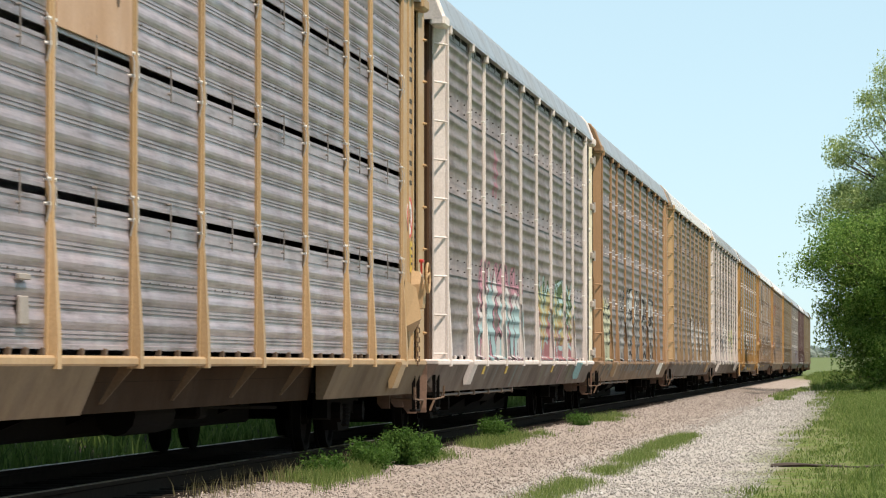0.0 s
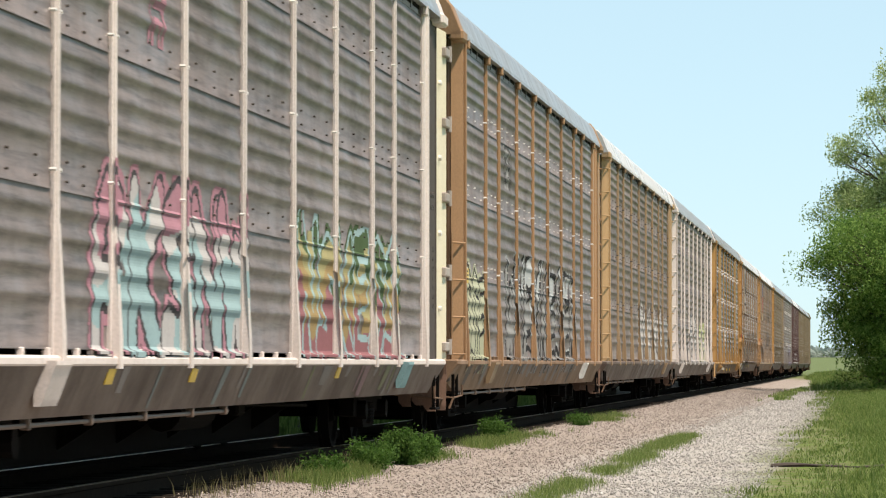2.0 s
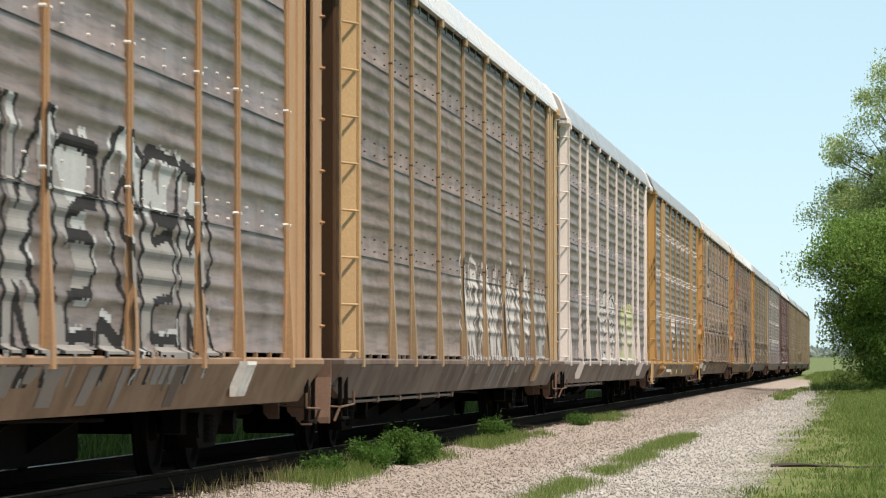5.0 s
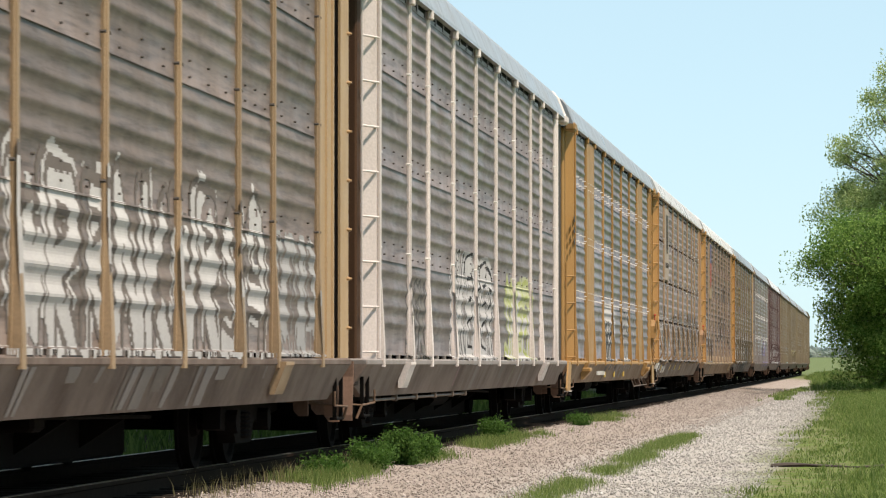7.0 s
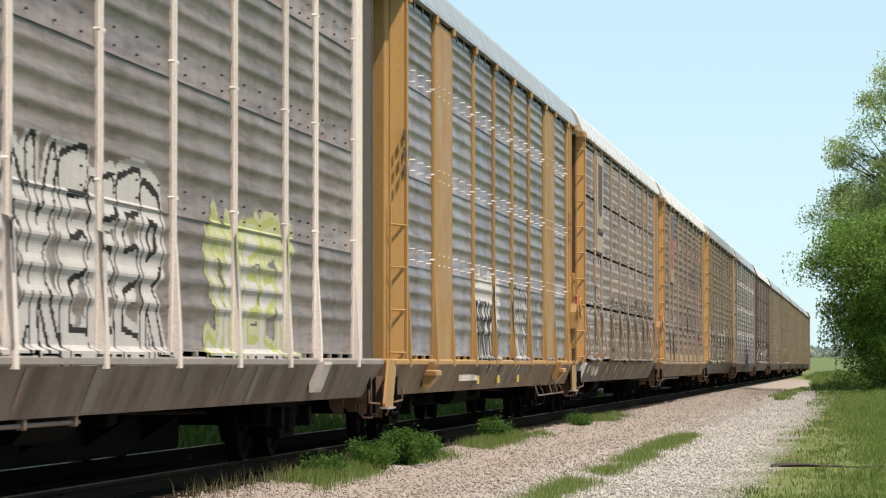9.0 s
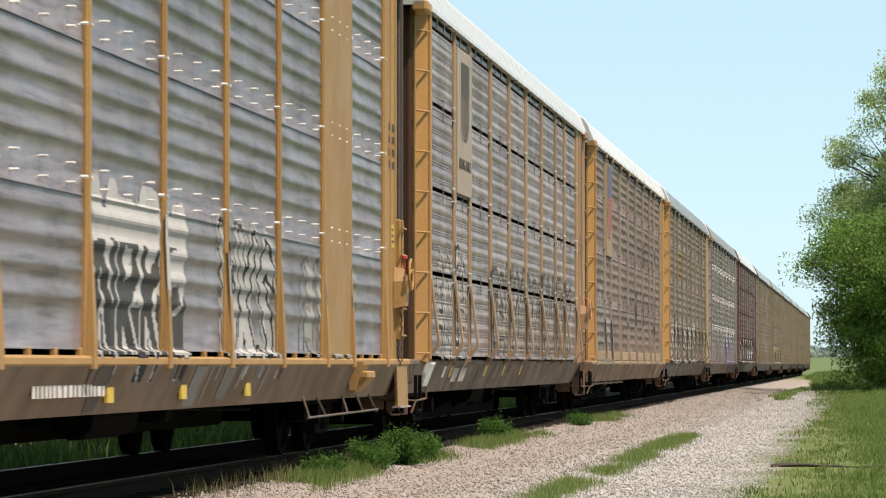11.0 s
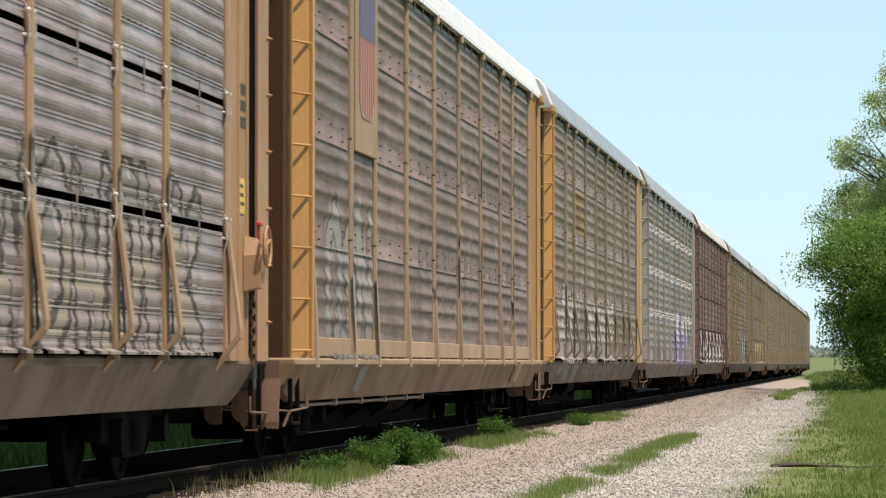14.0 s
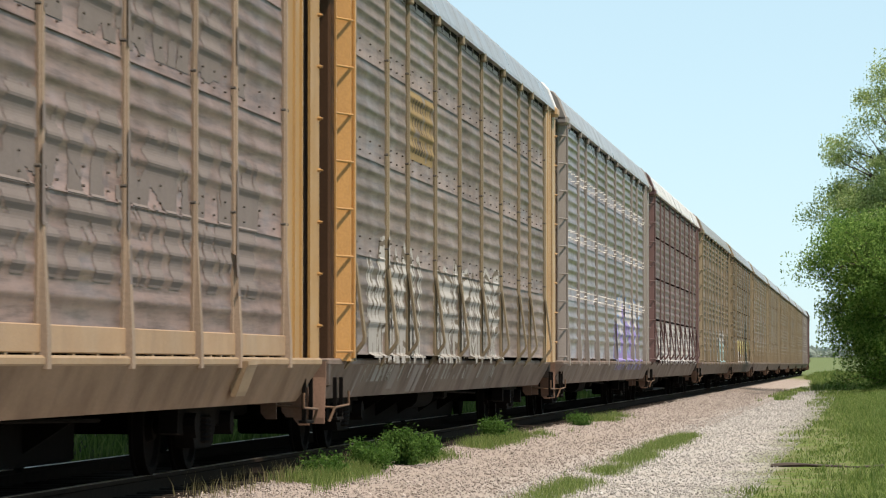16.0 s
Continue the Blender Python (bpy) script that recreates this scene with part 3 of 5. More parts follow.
def graffiti(car, o, y0, y1, z0, z1, fills, outline, seed, letters=0, drip=True, cover=0.15, line=0.05, block=False):
    """Sprayed lettering that cannot be read, lying on the ribs and posts: thick strokes with a dark rim, and a haze of colour round them. The colours go up from the foot; block fills the room between the strokes too."""
    rnd = random.Random(seed)
    n = letters or max(2, round((y1 - y0) / 1.35))
    mats = [spray(c) for c in (*fills, outline)]
    dy, dz = 0.045, 0.02
    high = z1 - z0
    ya = np.arange(y0 - 0.3, y1 + 0.3, dy)
    za = np.arange(z0, z1 + 0.12, dz)
    gy, gz = np.meshgrid(ya + dy / 2, za + dz / 2, indexing="ij")
    # uneven strokes
    wob = np.array([[noise.noise(Vector((float(a) * 1.3, float(b) * 2.0, seed + 40.0))) for b in za[::4]] for a in ya[::4]])
    wob = np.repeat(np.repeat(wob, 4, 0), 4, 1)[:len(ya), :len(za)]
    best = np.full(gy.shape, 9.0)
    rim = np.full(gy.shape, 9.0)
    step = (y1 - y0) / n
    for k in range(n):
        thick = step * rnd.uniform(0.12, 0.17)
        lean, drop, tall = rnd.uniform(-0.16, 0.10), rnd.uniform(0.0, 0.06), rnd.uniform(0.84, 1.0)
        d = np.full(gy.shape, 9.0)
        for pts in rnd.choice(LETTERS):
            pts = [(y0 + step * (k + 0.03 + 0.94 * u + lean * (v - 0.5)), z0 + high * (drop + v * (tall - drop))) for u, v in pts]
            for (a, p), (b, q) in zip(pts, pts[1:]):
                ex, ez = b - a, q - p
                t = np.clip(((gy - a) * ex + (gz - p) * ez) / max(1e-6, ex * ex + ez * ez), 0, 1)
                d = np.minimum(d, np.hypot(gy - a - t * ex, gz - p - t * ez))
        d = d - thick * (1 + 0.35 * wob)
        # a letter lies over its neighbour
        hide = d < max(line, 0.02)
        rim = np.where(hide, np.abs(d), np.minimum(rim, np.abs(d)))
        best = np.minimum(best, d)
    pieces = {}
    flare = o["flare"]
    last = len(fills)
    reach = 0.13
    run = [z0 + high * rnd.choice((0, 0, 0, 0.05, 0.09, 0.14)) if drip else 0.0 for _ in ya]
    for i, j in np.argwhere((best < reach) | ((gz < z0 + 0.25 * high) & drip) | block):
        yy, zz = float(ya[i]), float(za[j])
        v = (zz - z0) / high
        q = noise.noise(Vector((yy * 0.9, zz * 1.6, seed)))
        worn = noise.noise(Vector((yy * 2.2, zz * 1.6, seed + 9.0))) + 0.25 * noise.noise(Vector((yy * 6.0, zz * 4.0, seed)))
        cls = None
        if rim[i, j] < line * (0.55 + 0.3 * q) and worn > -0.75:
            cls = last
        elif best[i, j] < 0 and worn < cover + 0.25:
            cls = min(last - 1, max(0, int((v * 0.9 + q * 0.4 + 0.05) * last)))
        elif block and y0 < yy < y1 and v < 0.9 + 0.1 * q and worn < cover:
            cls = min(last - 1, max(0, int((v * 0.9 - q * 0.5 + 0.2) * last)))
        elif 0 <= best[i, j] < reach * (0.75 + 0.5 * q) and worn < cover - 0.05:
            cls = last - 1
        elif zz < min(1.05, run[i]):
            cls = last if noise.noise(Vector((yy * 2.0, 0.0, seed + 5.0))) > 0.1 else 0
        if o["style"] == "gap" and zz > 1.03 and (zz - 1.03) % 1.04 > 0.965:
            continue
        if cls is None or (zz < SILL_HI and noise.noise(Vector((yy * 5.0, zz * 0.5, seed + 3.0))) < 0.15):
            continue
        xl, xh = drape(o["style"], flare, yy + dy / 2, zz + 0.001) + 0.004, drape(o["style"], flare, yy + dy / 2, zz + dz - 0.001) + 0.004
        vs, fs, mi = pieces.setdefault(min(n - 1, max(0, int((yy - y0) / step))) if best[i, j] < line else -1, ([], [], []))
        k = len(vs)
        vs += [(xl, yy, zz), (xl, yy + dy, zz), (xh, yy + dy, zz + dz), (xh, yy, zz + dz)]
        fs.append((k, k + 1, k + 2, k + 3))
        mi.append(cls)
    whole = None
    for key in sorted(pieces):
        vs, fs, mi = pieces[key]
        name = "painted_letter" if whole else "graffiti"
        me = bpy.data.meshes.new(name)
        me.from_pydata(vs, [], fs)
        for m in mats:
            me.materials.append(m)
        me.polygons.foreach_set("material_index", mi)
        ob = new(name, me)
        ob.parent = whole or car
        tagged(ob, kind="stuff")
        if not whole:
            whole = tagged(ob, "weathered spray-painted lettering over the ribs")


def paint_runs(car, o, y0, y1, colours, seed, amount=0.6):
    """Overspray and drips that ran down the sill below the lettering."""
    rnd = random.Random(seed)
    mats = [spray(tuple(0.32 * c + 0.68 * d for c, d in zip(col, (0.16, 0.125, 0.105)))) for col in colours]
    vs, fs, mi = [], [], []
    y = y0
    top = SILL_HI - 0.075
    while y < y1:
        w = rnd.choice((0.10, 0.16, 0.25, 0.40, 0.55))
        if rnd.random() < amount:
            low = top - (top - SILL_LO - 0.02) * rnd.choice((0.35, 0.6, 0.85, 1.0, 1.0))
            s, m, q = rnd.uniform(-0.03, 0.03), rnd.randrange(len(mats)), len(vs)
            for k in range(3):
                z = top + (low - top) * k / 2
                x = drape(o["style"], o["flare"], y, z) + 0.005
                ww = w * (1 - 0.25 * k * rnd.random())
                vs += [(x, y + s * k, z), (x, y + ww + s * k, z)]
            fs += [(q, q + 2, q + 3, q + 1), (q + 2, q + 4, q + 5, q + 3)]
            mi += [m, m]
        y += w + rnd.uniform(0.03, 0.25)
    me = bpy.data.meshes.new("sill_overspray")
    me.from_pydata(vs, [], fs)
    for m in mats:
        me.materials.append(m)
    me.polygons.foreach_set("material_index", mi)
    ob = new("sill_overspray", me)
    ob.parent = car
    tagged(ob, "drips of spray paint on the sill", kind="stuff")


def bars(car, x, y, z, rows, w, h, gap, material, seed=1, vertical=False):
    """Lettering too small to read, as plain bars on the plane at x."""
    rnd = random.Random(seed)
    g = Geo()
    for r in range(rows):
        if vertical:
            g.box(x, x + 0.004, y - w / 2, y + w / 2, z - r * (h + gap) - h, z - r * (h + gap))
            continue
        yy = y - w / 2
        while yy < y + w / 2 - 0.02:
            k = rnd.uniform(0.025, 0.06) * max(1, w)
            g.box(x, x + 0.004, yy, min(yy + k, y + w / 2), z - r * (h + gap) - h, z - r * (h + gap))
            yy += k + 0.022 * max(1, w)
    tagged(part("lettering", g, material, car), kind="stuff")


def text_part(car, words, size, x, y, z, material, squeeze=1.0):
    cu = bpy.data.curves.new("lettering", "FONT")
    cu.body, cu.size, cu.align_x = words, size, "CENTER"
    cu.extrude = 0.002
    tmp = bpy.data.objects.new("lettering", cu)
    me = bpy.data.meshes.new_from_object(tmp)
    me.transform(pose(0, 0, 0, 90, 0, 90) @ Matrix.Diagonal((squeeze, 1, 1, 1)))
    me.materials.clear()
    me.materials.append(material)
    ob = part("lettering", me, material, car)
    ob.location = (x, y, z)
    bpy.data.objects.remove(tmp)
    bpy.data.curves.remove(cu)


def ladder(car, a, b, z0, z1, material):
    """Rungs from a to b, places in plan, with an upright flat stile at a."""
    (xa, ya), (xb, yb) = a, b
    lad = part("ladder", Geo().box(xa - 0.012, xa + 0.012, ya - 0.012, ya + 0.03, z0 - 0.06, z1 + 0.05, 0.003), material, car)
    rung = shared(("rung", a, b), lambda: Geo().tube((xa, ya, 0), (xb, yb, 0), 0.013, 8).mesh("rung", YELLOW))
    z = z0
    while z <= z1:
        part("rung", rung, material, lad).location = (0, 0, z)
        z += 0.485


def hand_brake(car, y, colour):
    """Gear box with its wheel, release lever and chain at the end of a car."""
    x = SIDE + 0.02
    g = Geo().loft([[(x - 0.03, y - 0.16, 1.55), (x + 0.10, y - 0.13, 1.58), (x + 0.10, y + 0.13, 1.58), (x - 0.03, y + 0.16, 1.55)],
                    [(x - 0.03, y - 0.16, 1.85), (x + 0.12, y - 0.12, 1.86), (x + 0.12, y + 0.12, 1.86), (x - 0.03, y + 0.16, 1.85)],
                    [(x - 0.03, y - 0.10, 2.02), (x + 0.06, y - 0.07, 2.0), (x + 0.06, y + 0.07, 2.0), (x - 0.03, y + 0.10, 2.02)]])
    box = part("brake_housing", g, colour, car)
    rings = []
    for k in range(17):
        a = k * math.tau / 16
        c = Vector((x + 0.15, y + 0.17 * math.cos(a), 1.93 + 0.17 * math.sin(a)))
        rings.append([c + Vector((0.016 * math.cos(b), 0.016 * math.sin(b) * math.cos(a), 0.016 * math.sin(b) * math.sin(a))) for b in (0, 1.57, 3.14, 4.71)])
    g = Geo().loft(rings, caps=False)
    for k in range(4):
        a = k * math.pi / 2 + 0.4
        g.tube((x + 0.13, y, 1.93), (x + 0.15, y + 0.17 * math.cos(a), 1.93 + 0.17 * math.sin(a)), 0.012, 6)
    part("brake_wheel", g, colour, box)
    g = Geo().tube((x + 0.06, y + 0.1, 2.12), (x + 0.06, y + 0.14, 1.6), 0.012, 6).box(x + 0.04, x + 0.09, y + 0.03, y + 0.18, 2.11, 2.15, 0.01)
    part("release_lever", g, RED, box)
    g = Geo()
    for k in range(11):
        z = 1.52 - k * 0.055
        for s in (-1, 1):
            d = 0.02 * s
            g.tube((x + 0.03 + (d if k % 2 else 0), y + (0 if k % 2 else d), z), (x + 0.03 + (d if k % 2 else 0), y + (0 if k % 2 else d), z - 0.065), 0.009, 5)
    part("brake_chain", g, RUST, box)


def end_gear(car, s, colour, sill_colour):
    """Coupler, hose, step, lever and hanging brackets at one end; s is -1 near the front, 1 at the back."""
    e = HALF + 0.45 if s > 0 else -HALF + 0.25
    g = Geo().box(-0.14, 0.14, min(e, e + s * 0.45), max(e, e + s * 0.45), 0.58, 0.82, 0.03)
    g.loft([[(0.18, e + s * 0.5, 0.55), (-0.16, e + s * 0.5, 0.55), (-0.16, e + s * 0.5, 0.87), (0.18, e + s * 0.5, 0.87)], [(0.22, e + s * 0.68, 0.57), (-0.05, e + s * 0.86, 0.57), (-0.05, e + s * 0.86, 0.85), (0.22, e + s * 0.68, 0.85)]])
    part("coupler", g, RUST, car)
    pts = [(0.35, e + s * 0.1, 0.62), (0.36, e + s * 0.25, 0.42), (0.30, e + s * 0.5, 0.30), (0.2, e + s * 0.75, 0.42)]
    g = Geo()
    for a, b in zip(pts, pts[1:]):
        g.tube(a, b, 0.028, 7)
    part("air_hose", g, BLACK_STEEL, car)
    # stirrup step below the sill
    y = e - s * 0.4
    g = Geo()
    x = SIDE - 0.06
    for d in (-0.22, 0.22):
        g.box(x - 0.02, x + 0.02, y + d - 0.02, y + d + 0.02, 0.40, 0.80, 0.004)
    g.box(x - 0.05, x + 0.03, y - 0.24, y + 0.24, 0.37, 0.40, 0.006)
    part("sill_step", g, BLACK_STEEL, car)
    # end beam with hanging plates
    g = Geo().box(-SIDE + 0.2, SIDE - 0.1, min(e, e - s * 0.2), max(e, e - s * 0.2), 0.70, 0.97, 0.02)
    part("end_beam", g, BROWN_DARK, car)
    for q, low, shift in ((0.12, 0.34, 0.10), (0.42, 0.40, -0.04)):
        g = Geo().loft([[(SIDE - q - w, e + s * (0.02 + d), z), (SIDE - q, e + s * (0.02 + d), z), (SIDE - q, e + s * (0.06 + d), z), (SIDE - q - w, e + s * (0.06 + d), z)] for z, w, d in ((low, 0.10, shift), (low + 0.06, 0.15, shift), (0.80, 0.17, 0.0), (0.96, 0.12, 0.0))])
        part("hanging_plate", g, RUST_PLATE, car)
    g = Geo()
    a = Vector((SIDE - 0.02, e - s * 0.9, 0.52))
    g.tube(a, (SIDE - 0.03, e + s * 0.05, 0.50), 0.012, 6)
    g.tube((SIDE - 0.03, e + s * 0.05, 0.50), (SIDE - 0.08, e + s * 0.10, 0.36), 0.014, 6)
    g.tube((SIDE - 0.03, e + s * 0.05, 0.50), (0.2, e + s * 0.3, 0.60), 0.012, 6)
    g.tube(a, a + Vector((0.0, 0.0, 0.14)), 0.012, 6)
    part("uncoupling_lever", g, RUST, car)


def autorack(look_of, detail=True):
    o = dict(style="rib", panel=STEEL_DARK, post=TAN, end=YELLOW, far=None, sill=SILL_GREY, roof=ROOF_GREY, flare=False, bolt=BOLT, post_bolt=BOLT, studs=False, cut=False, plates=(), plate_mat=TAN, flange=None, door=BROWN_DARK, brake=False, ladder_top=EAVE - 0.12, hood=None, edge=True, strip=True, corner=END_BROWN)
    o.update(look_of)
    far = o["far"] or o["end"]
    car = new("autorack")
    style, gap = o["style"], o["style"] == "gap"
    for kind in (("cut_near", "cut_far") if o["cut"] else ("inset",) if o["flare"] else ("plain",)):
        part("side_sill", sill_mesh(kind), o["sill"], car)
    if o["cut"]:
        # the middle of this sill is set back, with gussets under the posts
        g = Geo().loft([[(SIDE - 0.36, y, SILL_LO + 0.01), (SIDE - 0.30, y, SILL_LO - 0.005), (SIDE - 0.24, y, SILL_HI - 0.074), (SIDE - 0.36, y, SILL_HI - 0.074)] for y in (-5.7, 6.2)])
        part("sill_web", g, RUST_WEB_SHADE, car)
        for e in EDGES[4:9]:
            g = Geo().loft([[(SIDE - 0.28, e + d, SILL_LO + 0.06), (SIDE - 0.255, e + d, SILL_LO + 0.06), (SIDE - 0.02, e + d, SILL_HI - 0.076), (SIDE - 0.12, e + d, SILL_HI - 0.076)] for d in (-0.015, 0.015)])
            part("gusset", g, SILL_GOLD, car)
    inset = 0.12 if o["flare"] else 0.0
    part("sill_flange", shared(("flange", inset), lambda: Geo().box(SIDE - 0.25, SIDE + 0.025 - inset, -HALF + 0.25, HALF + 0.45, SILL_HI - 0.075, SILL_HI, 0.018).mesh("sill_flange", TAN)), o["flange"] or o["sill"], car)

    low = 0.33 if o["cut"] or o["studs"] else 0.14

    def under():
        g = Geo().box(-SIDE + 0.02, SIDE - 0.26, -HALF - 0.1, HALF + 0.1, 0.80, 0.93)
        g.box(-0.36, 0.36, -HALF + 0.3, HALF - 0.3, 0.52, 0.80)
        g.box(-0.36, 0.36, -7.9, 7.9, low, 0.54, 0.03).box(-0.3, 0.3, 11.2, HALF + 0.3, 0.40, 0.54, 0.03).box(-0.3, 0.3, -HALF + 0.3, -11.2, 0.40, 0.54, 0.03)
        for y in (-6, -3.6, -1.2, 1.2, 3.6, 6):
            g.loft([[(-SIDE + 0.1, y + d, 0.80), (SIDE - 0.3, y + d, 0.80), (0.35, y + d, low + 0.1), (-0.35, y + d, low + 0.1)] for d in (-0.03, 0.03)])
        return g.mesh("underframe", BLACK_STEEL)
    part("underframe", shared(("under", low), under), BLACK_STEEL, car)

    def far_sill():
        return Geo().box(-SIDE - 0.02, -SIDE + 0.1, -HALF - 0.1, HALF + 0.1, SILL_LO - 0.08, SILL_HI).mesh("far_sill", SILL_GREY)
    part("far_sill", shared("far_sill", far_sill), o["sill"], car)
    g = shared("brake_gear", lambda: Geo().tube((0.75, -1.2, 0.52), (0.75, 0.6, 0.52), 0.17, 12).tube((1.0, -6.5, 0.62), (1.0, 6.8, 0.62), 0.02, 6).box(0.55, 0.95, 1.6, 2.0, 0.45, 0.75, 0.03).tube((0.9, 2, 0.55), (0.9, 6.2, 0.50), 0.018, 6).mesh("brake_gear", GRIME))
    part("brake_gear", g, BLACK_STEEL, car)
    for y in (-9.7, 9.7):
        add_truck(car, y)
    # side panels and posts
    for i in range(1, 10):
        y0, y1 = EDGES[i], EDGES[i + 1]
        if i in o["plates"]:
            w = y1 - y0 - 0.08
            g = shared(("plate", round(w, 3)), lambda: Geo().box(-0.03, 0.03, -w / 2, w / 2, SILL_HI, EAVE - 0.08, 0.006).mesh("flat_plate", TAN))
            part("flat_plate", g, o["plate_mat"], car, "plain painted steel plate").location = (SKIN + 0.015, (y0 + y1) / 2, 0)
            continue
        for r in range(4):
            hh = ROW_H[r] - (0.055 if gap else 0.0)
            ob = part("panel", panel_mesh(style, y1 - y0 - 0.04, hh, detail), o["panel"], car)
            ob.location = (SKIN, (y0 + y1) / 2, ROWS_Z[r])
    for i in range(1, 11):
        part("post", post_mesh(o["flare"]), o["post"], car).location = (SKIN + 0.008, EDGES[i], 0)
        cap = shared("cap", lambda: Geo().box(0, 0.065, -0.10, 0.10, EAVE - 0.13, EAVE + 0.0, 0.012).mesh("post_cap", TAN))
        if not gap:
            part("post_cap", cap, o["post"], car).location = (SKIN + 0.02, EDGES[i], 0)
    if detail:
        tagged(part("panel_bolts", bolt_mesh("stud" if o["studs"] else style), o["bolt"], car), kind="stuff")
        tagged(part("post_bolts", post_bolt_mesh(gap), o["post_bolt"], car), kind="stuff")
        if gap:
            tagged(part("panel_rivets", rivet_mesh(), INK, car), kind="stuff")
            tagged(part("seam_clip_set", clip_mesh(), GREY_PAINT, car), kind="stuff")
    # stubs that hold the foot of each panel, and the pipe slung under the sill
    if detail:
        def feet():
            g = Geo()
            for i in range(1, 10):
                y0, y1 = EDGES[i] + 0.22, EDGES[i + 1] - 0.22
                for k in range(4):
                    y = y0 + (y1 - y0) * k / 3
                    g.box(SKIN - 0.01, SKIN + 0.035, y - 0.03, y + 0.03, SILL_HI - 0.005, SILL_HI + 0.05, 0.006)
            return g.mesh("panel_stubs", WHITE)
        if not o["flare"]:
            tagged(part("panel_stubs", shared("feet", feet), GRIME if gap else o["flange"] or o["sill"], car), kind="stuff")
        if not o["cut"] and not o["flare"] and not o["studs"]:
            part("air_pipe", shared("air_pipe", lambda: Geo().tube((SIDE - 0.17, -11.6, 0.535), (SIDE - 0.17, -1.4, 0.535), 0.017, 8).mesh("air_pipe", RUST)), PIPE, car)
            clamp = shared("clamp", lambda: Geo().box(-0.03, 0.035, -0.03, 0.03, -0.03, 0.05, 0.008).mesh("pipe_clamp", RUST))
            for y in (-11.2, -9.2, -7.2, -5.2, -3.2, -1.6):
                part("pipe_clamp", clamp, PIPE, car).location = (SIDE - 0.17, y, 0.535)
    # header strip under the eave; black boxes between the posts paint the slots' shade
    part("eave_rail", shared("eave", lambda: Geo().box(SKIN - 0.06, SKIN + 0.008, EDGES[1], EDGES[10], EAVE - 0.145, EAVE - 0.02).mesh("eave_rail", STEEL)), o["panel"], car)

    def slots():
        g = Geo()
        for e0, e1 in zip(EDGES[1:10], EDGES[2:11]):
            n = 2 if e1 - e0 < 2 else 3
            for k in range(n):
                y = e0 + 0.14 + (e1 - e0 - 0.28) * k / n
                w = (e1 - e0 - 0.28) / n
                g.box(SKIN - 0.02, SKIN + 0.012, y + 0.05, y + w - 0.10, EAVE - 0.085, EAVE - 0.03)
                g.box(SKIN - 0.02, SKIN + 0.012, y + w - 0.16, y + w - 0.10, EAVE - 0.13, EAVE - 0.08)
        return g.mesh("eave_slot_strip", BLACK_STEEL)
    tagged(part("eave_slot_strip", shared("slots", slots), BLACK_STEEL, car), kind="stuff")
    # near end: pocket plate behind the ladder, outer stile, and the dark door pillar beside it
    yr = -HALF + 1.27

    def pocket():
        g = Geo()
        g.loft([[(SIDE - 0.165, yr - 0.12, z), (SIDE - 0.02, yr, z), (SIDE - 0.02, EDGES[1] - 0.06, z), (SIDE - 0.06, EDGES[1] - 0.06, z), (SIDE - 0.06, yr + 0.03, z), (SIDE - 0.165, yr - 0.09, z)] for z in (SILL_HI - 0.03, EAVE - 0.02)])
        g.box(SIDE - 0.02, SIDE + 0.014, yr + 0.10, yr + 0.16, SILL_HI, EAVE - 0.02, 0.006)
        g.box(SIDE - 0.02, SIDE + 0.004, EDGES[1] - 0.16, EDGES[1] - 0.08, SILL_HI, EAVE - 0.02, 0.006)
        return g.mesh("ladder_plate", YELLOW)
    part("ladder_plate", shared("pocket", pocket), o["end"], car)

    part("corner_post", shared("pillar", lambda: Geo().box(SIDE - 0.36, SIDE - 0.172, yr - 0.44, yr - 0.08, SILL_HI - 0.03, EAVE - 0.02, 0.02).mesh("corner_post", END_BROWN)), o["corner"], car)
    part("door_guide", shared("guide", lambda: Geo().box(SIDE - 0.46, SIDE - 0.40, yr - 0.34, yr - 0.10, SILL_HI - 0.03, EAVE - 0.05, 0.01).mesh("door_guide", END_BROWN)), END_BROWN, car)
    ladder(car, (SIDE - 0.13, yr - 0.34), (SIDE + 0.0, yr + 0.04), 1.06, o["ladder_top"], o["end"])
    # far end: flat plate, dark recess, then the bolted edge of the folded door
    ya = EDGES[10] + 0.05
    yb, yc, ye = (EDGES[10] + 0.92, EDGES[10] + 1.62, HALF + 0.58) if o["edge"] else (EDGES[10] + 0.42, EDGES[10] + 0.42, HALF + 0.25)
    def far_plate():
        x0, x1 = SIDE - 0.015, SIDE + 0.005
        m = ya + (yb - ya) * 0.42
        outline = [(SIDE - 0.08, ya), (x0, ya), (x0, m), (x1, m + 0.01), (x1, m + 0.05), (x0, m + 0.06), (x0, yb - 0.08), (x1, yb - 0.07), (x1, yb), (SIDE - 0.08, yb)]
        return Geo().loft([[(x, y, z) for x, y in outline] for z in (SILL_HI - 0.03, EAVE - 0.02)]).mesh("end_plate", YELLOW)
    g = shared(("farplate", yb), far_plate)
    part("end_plate", g, far, car)

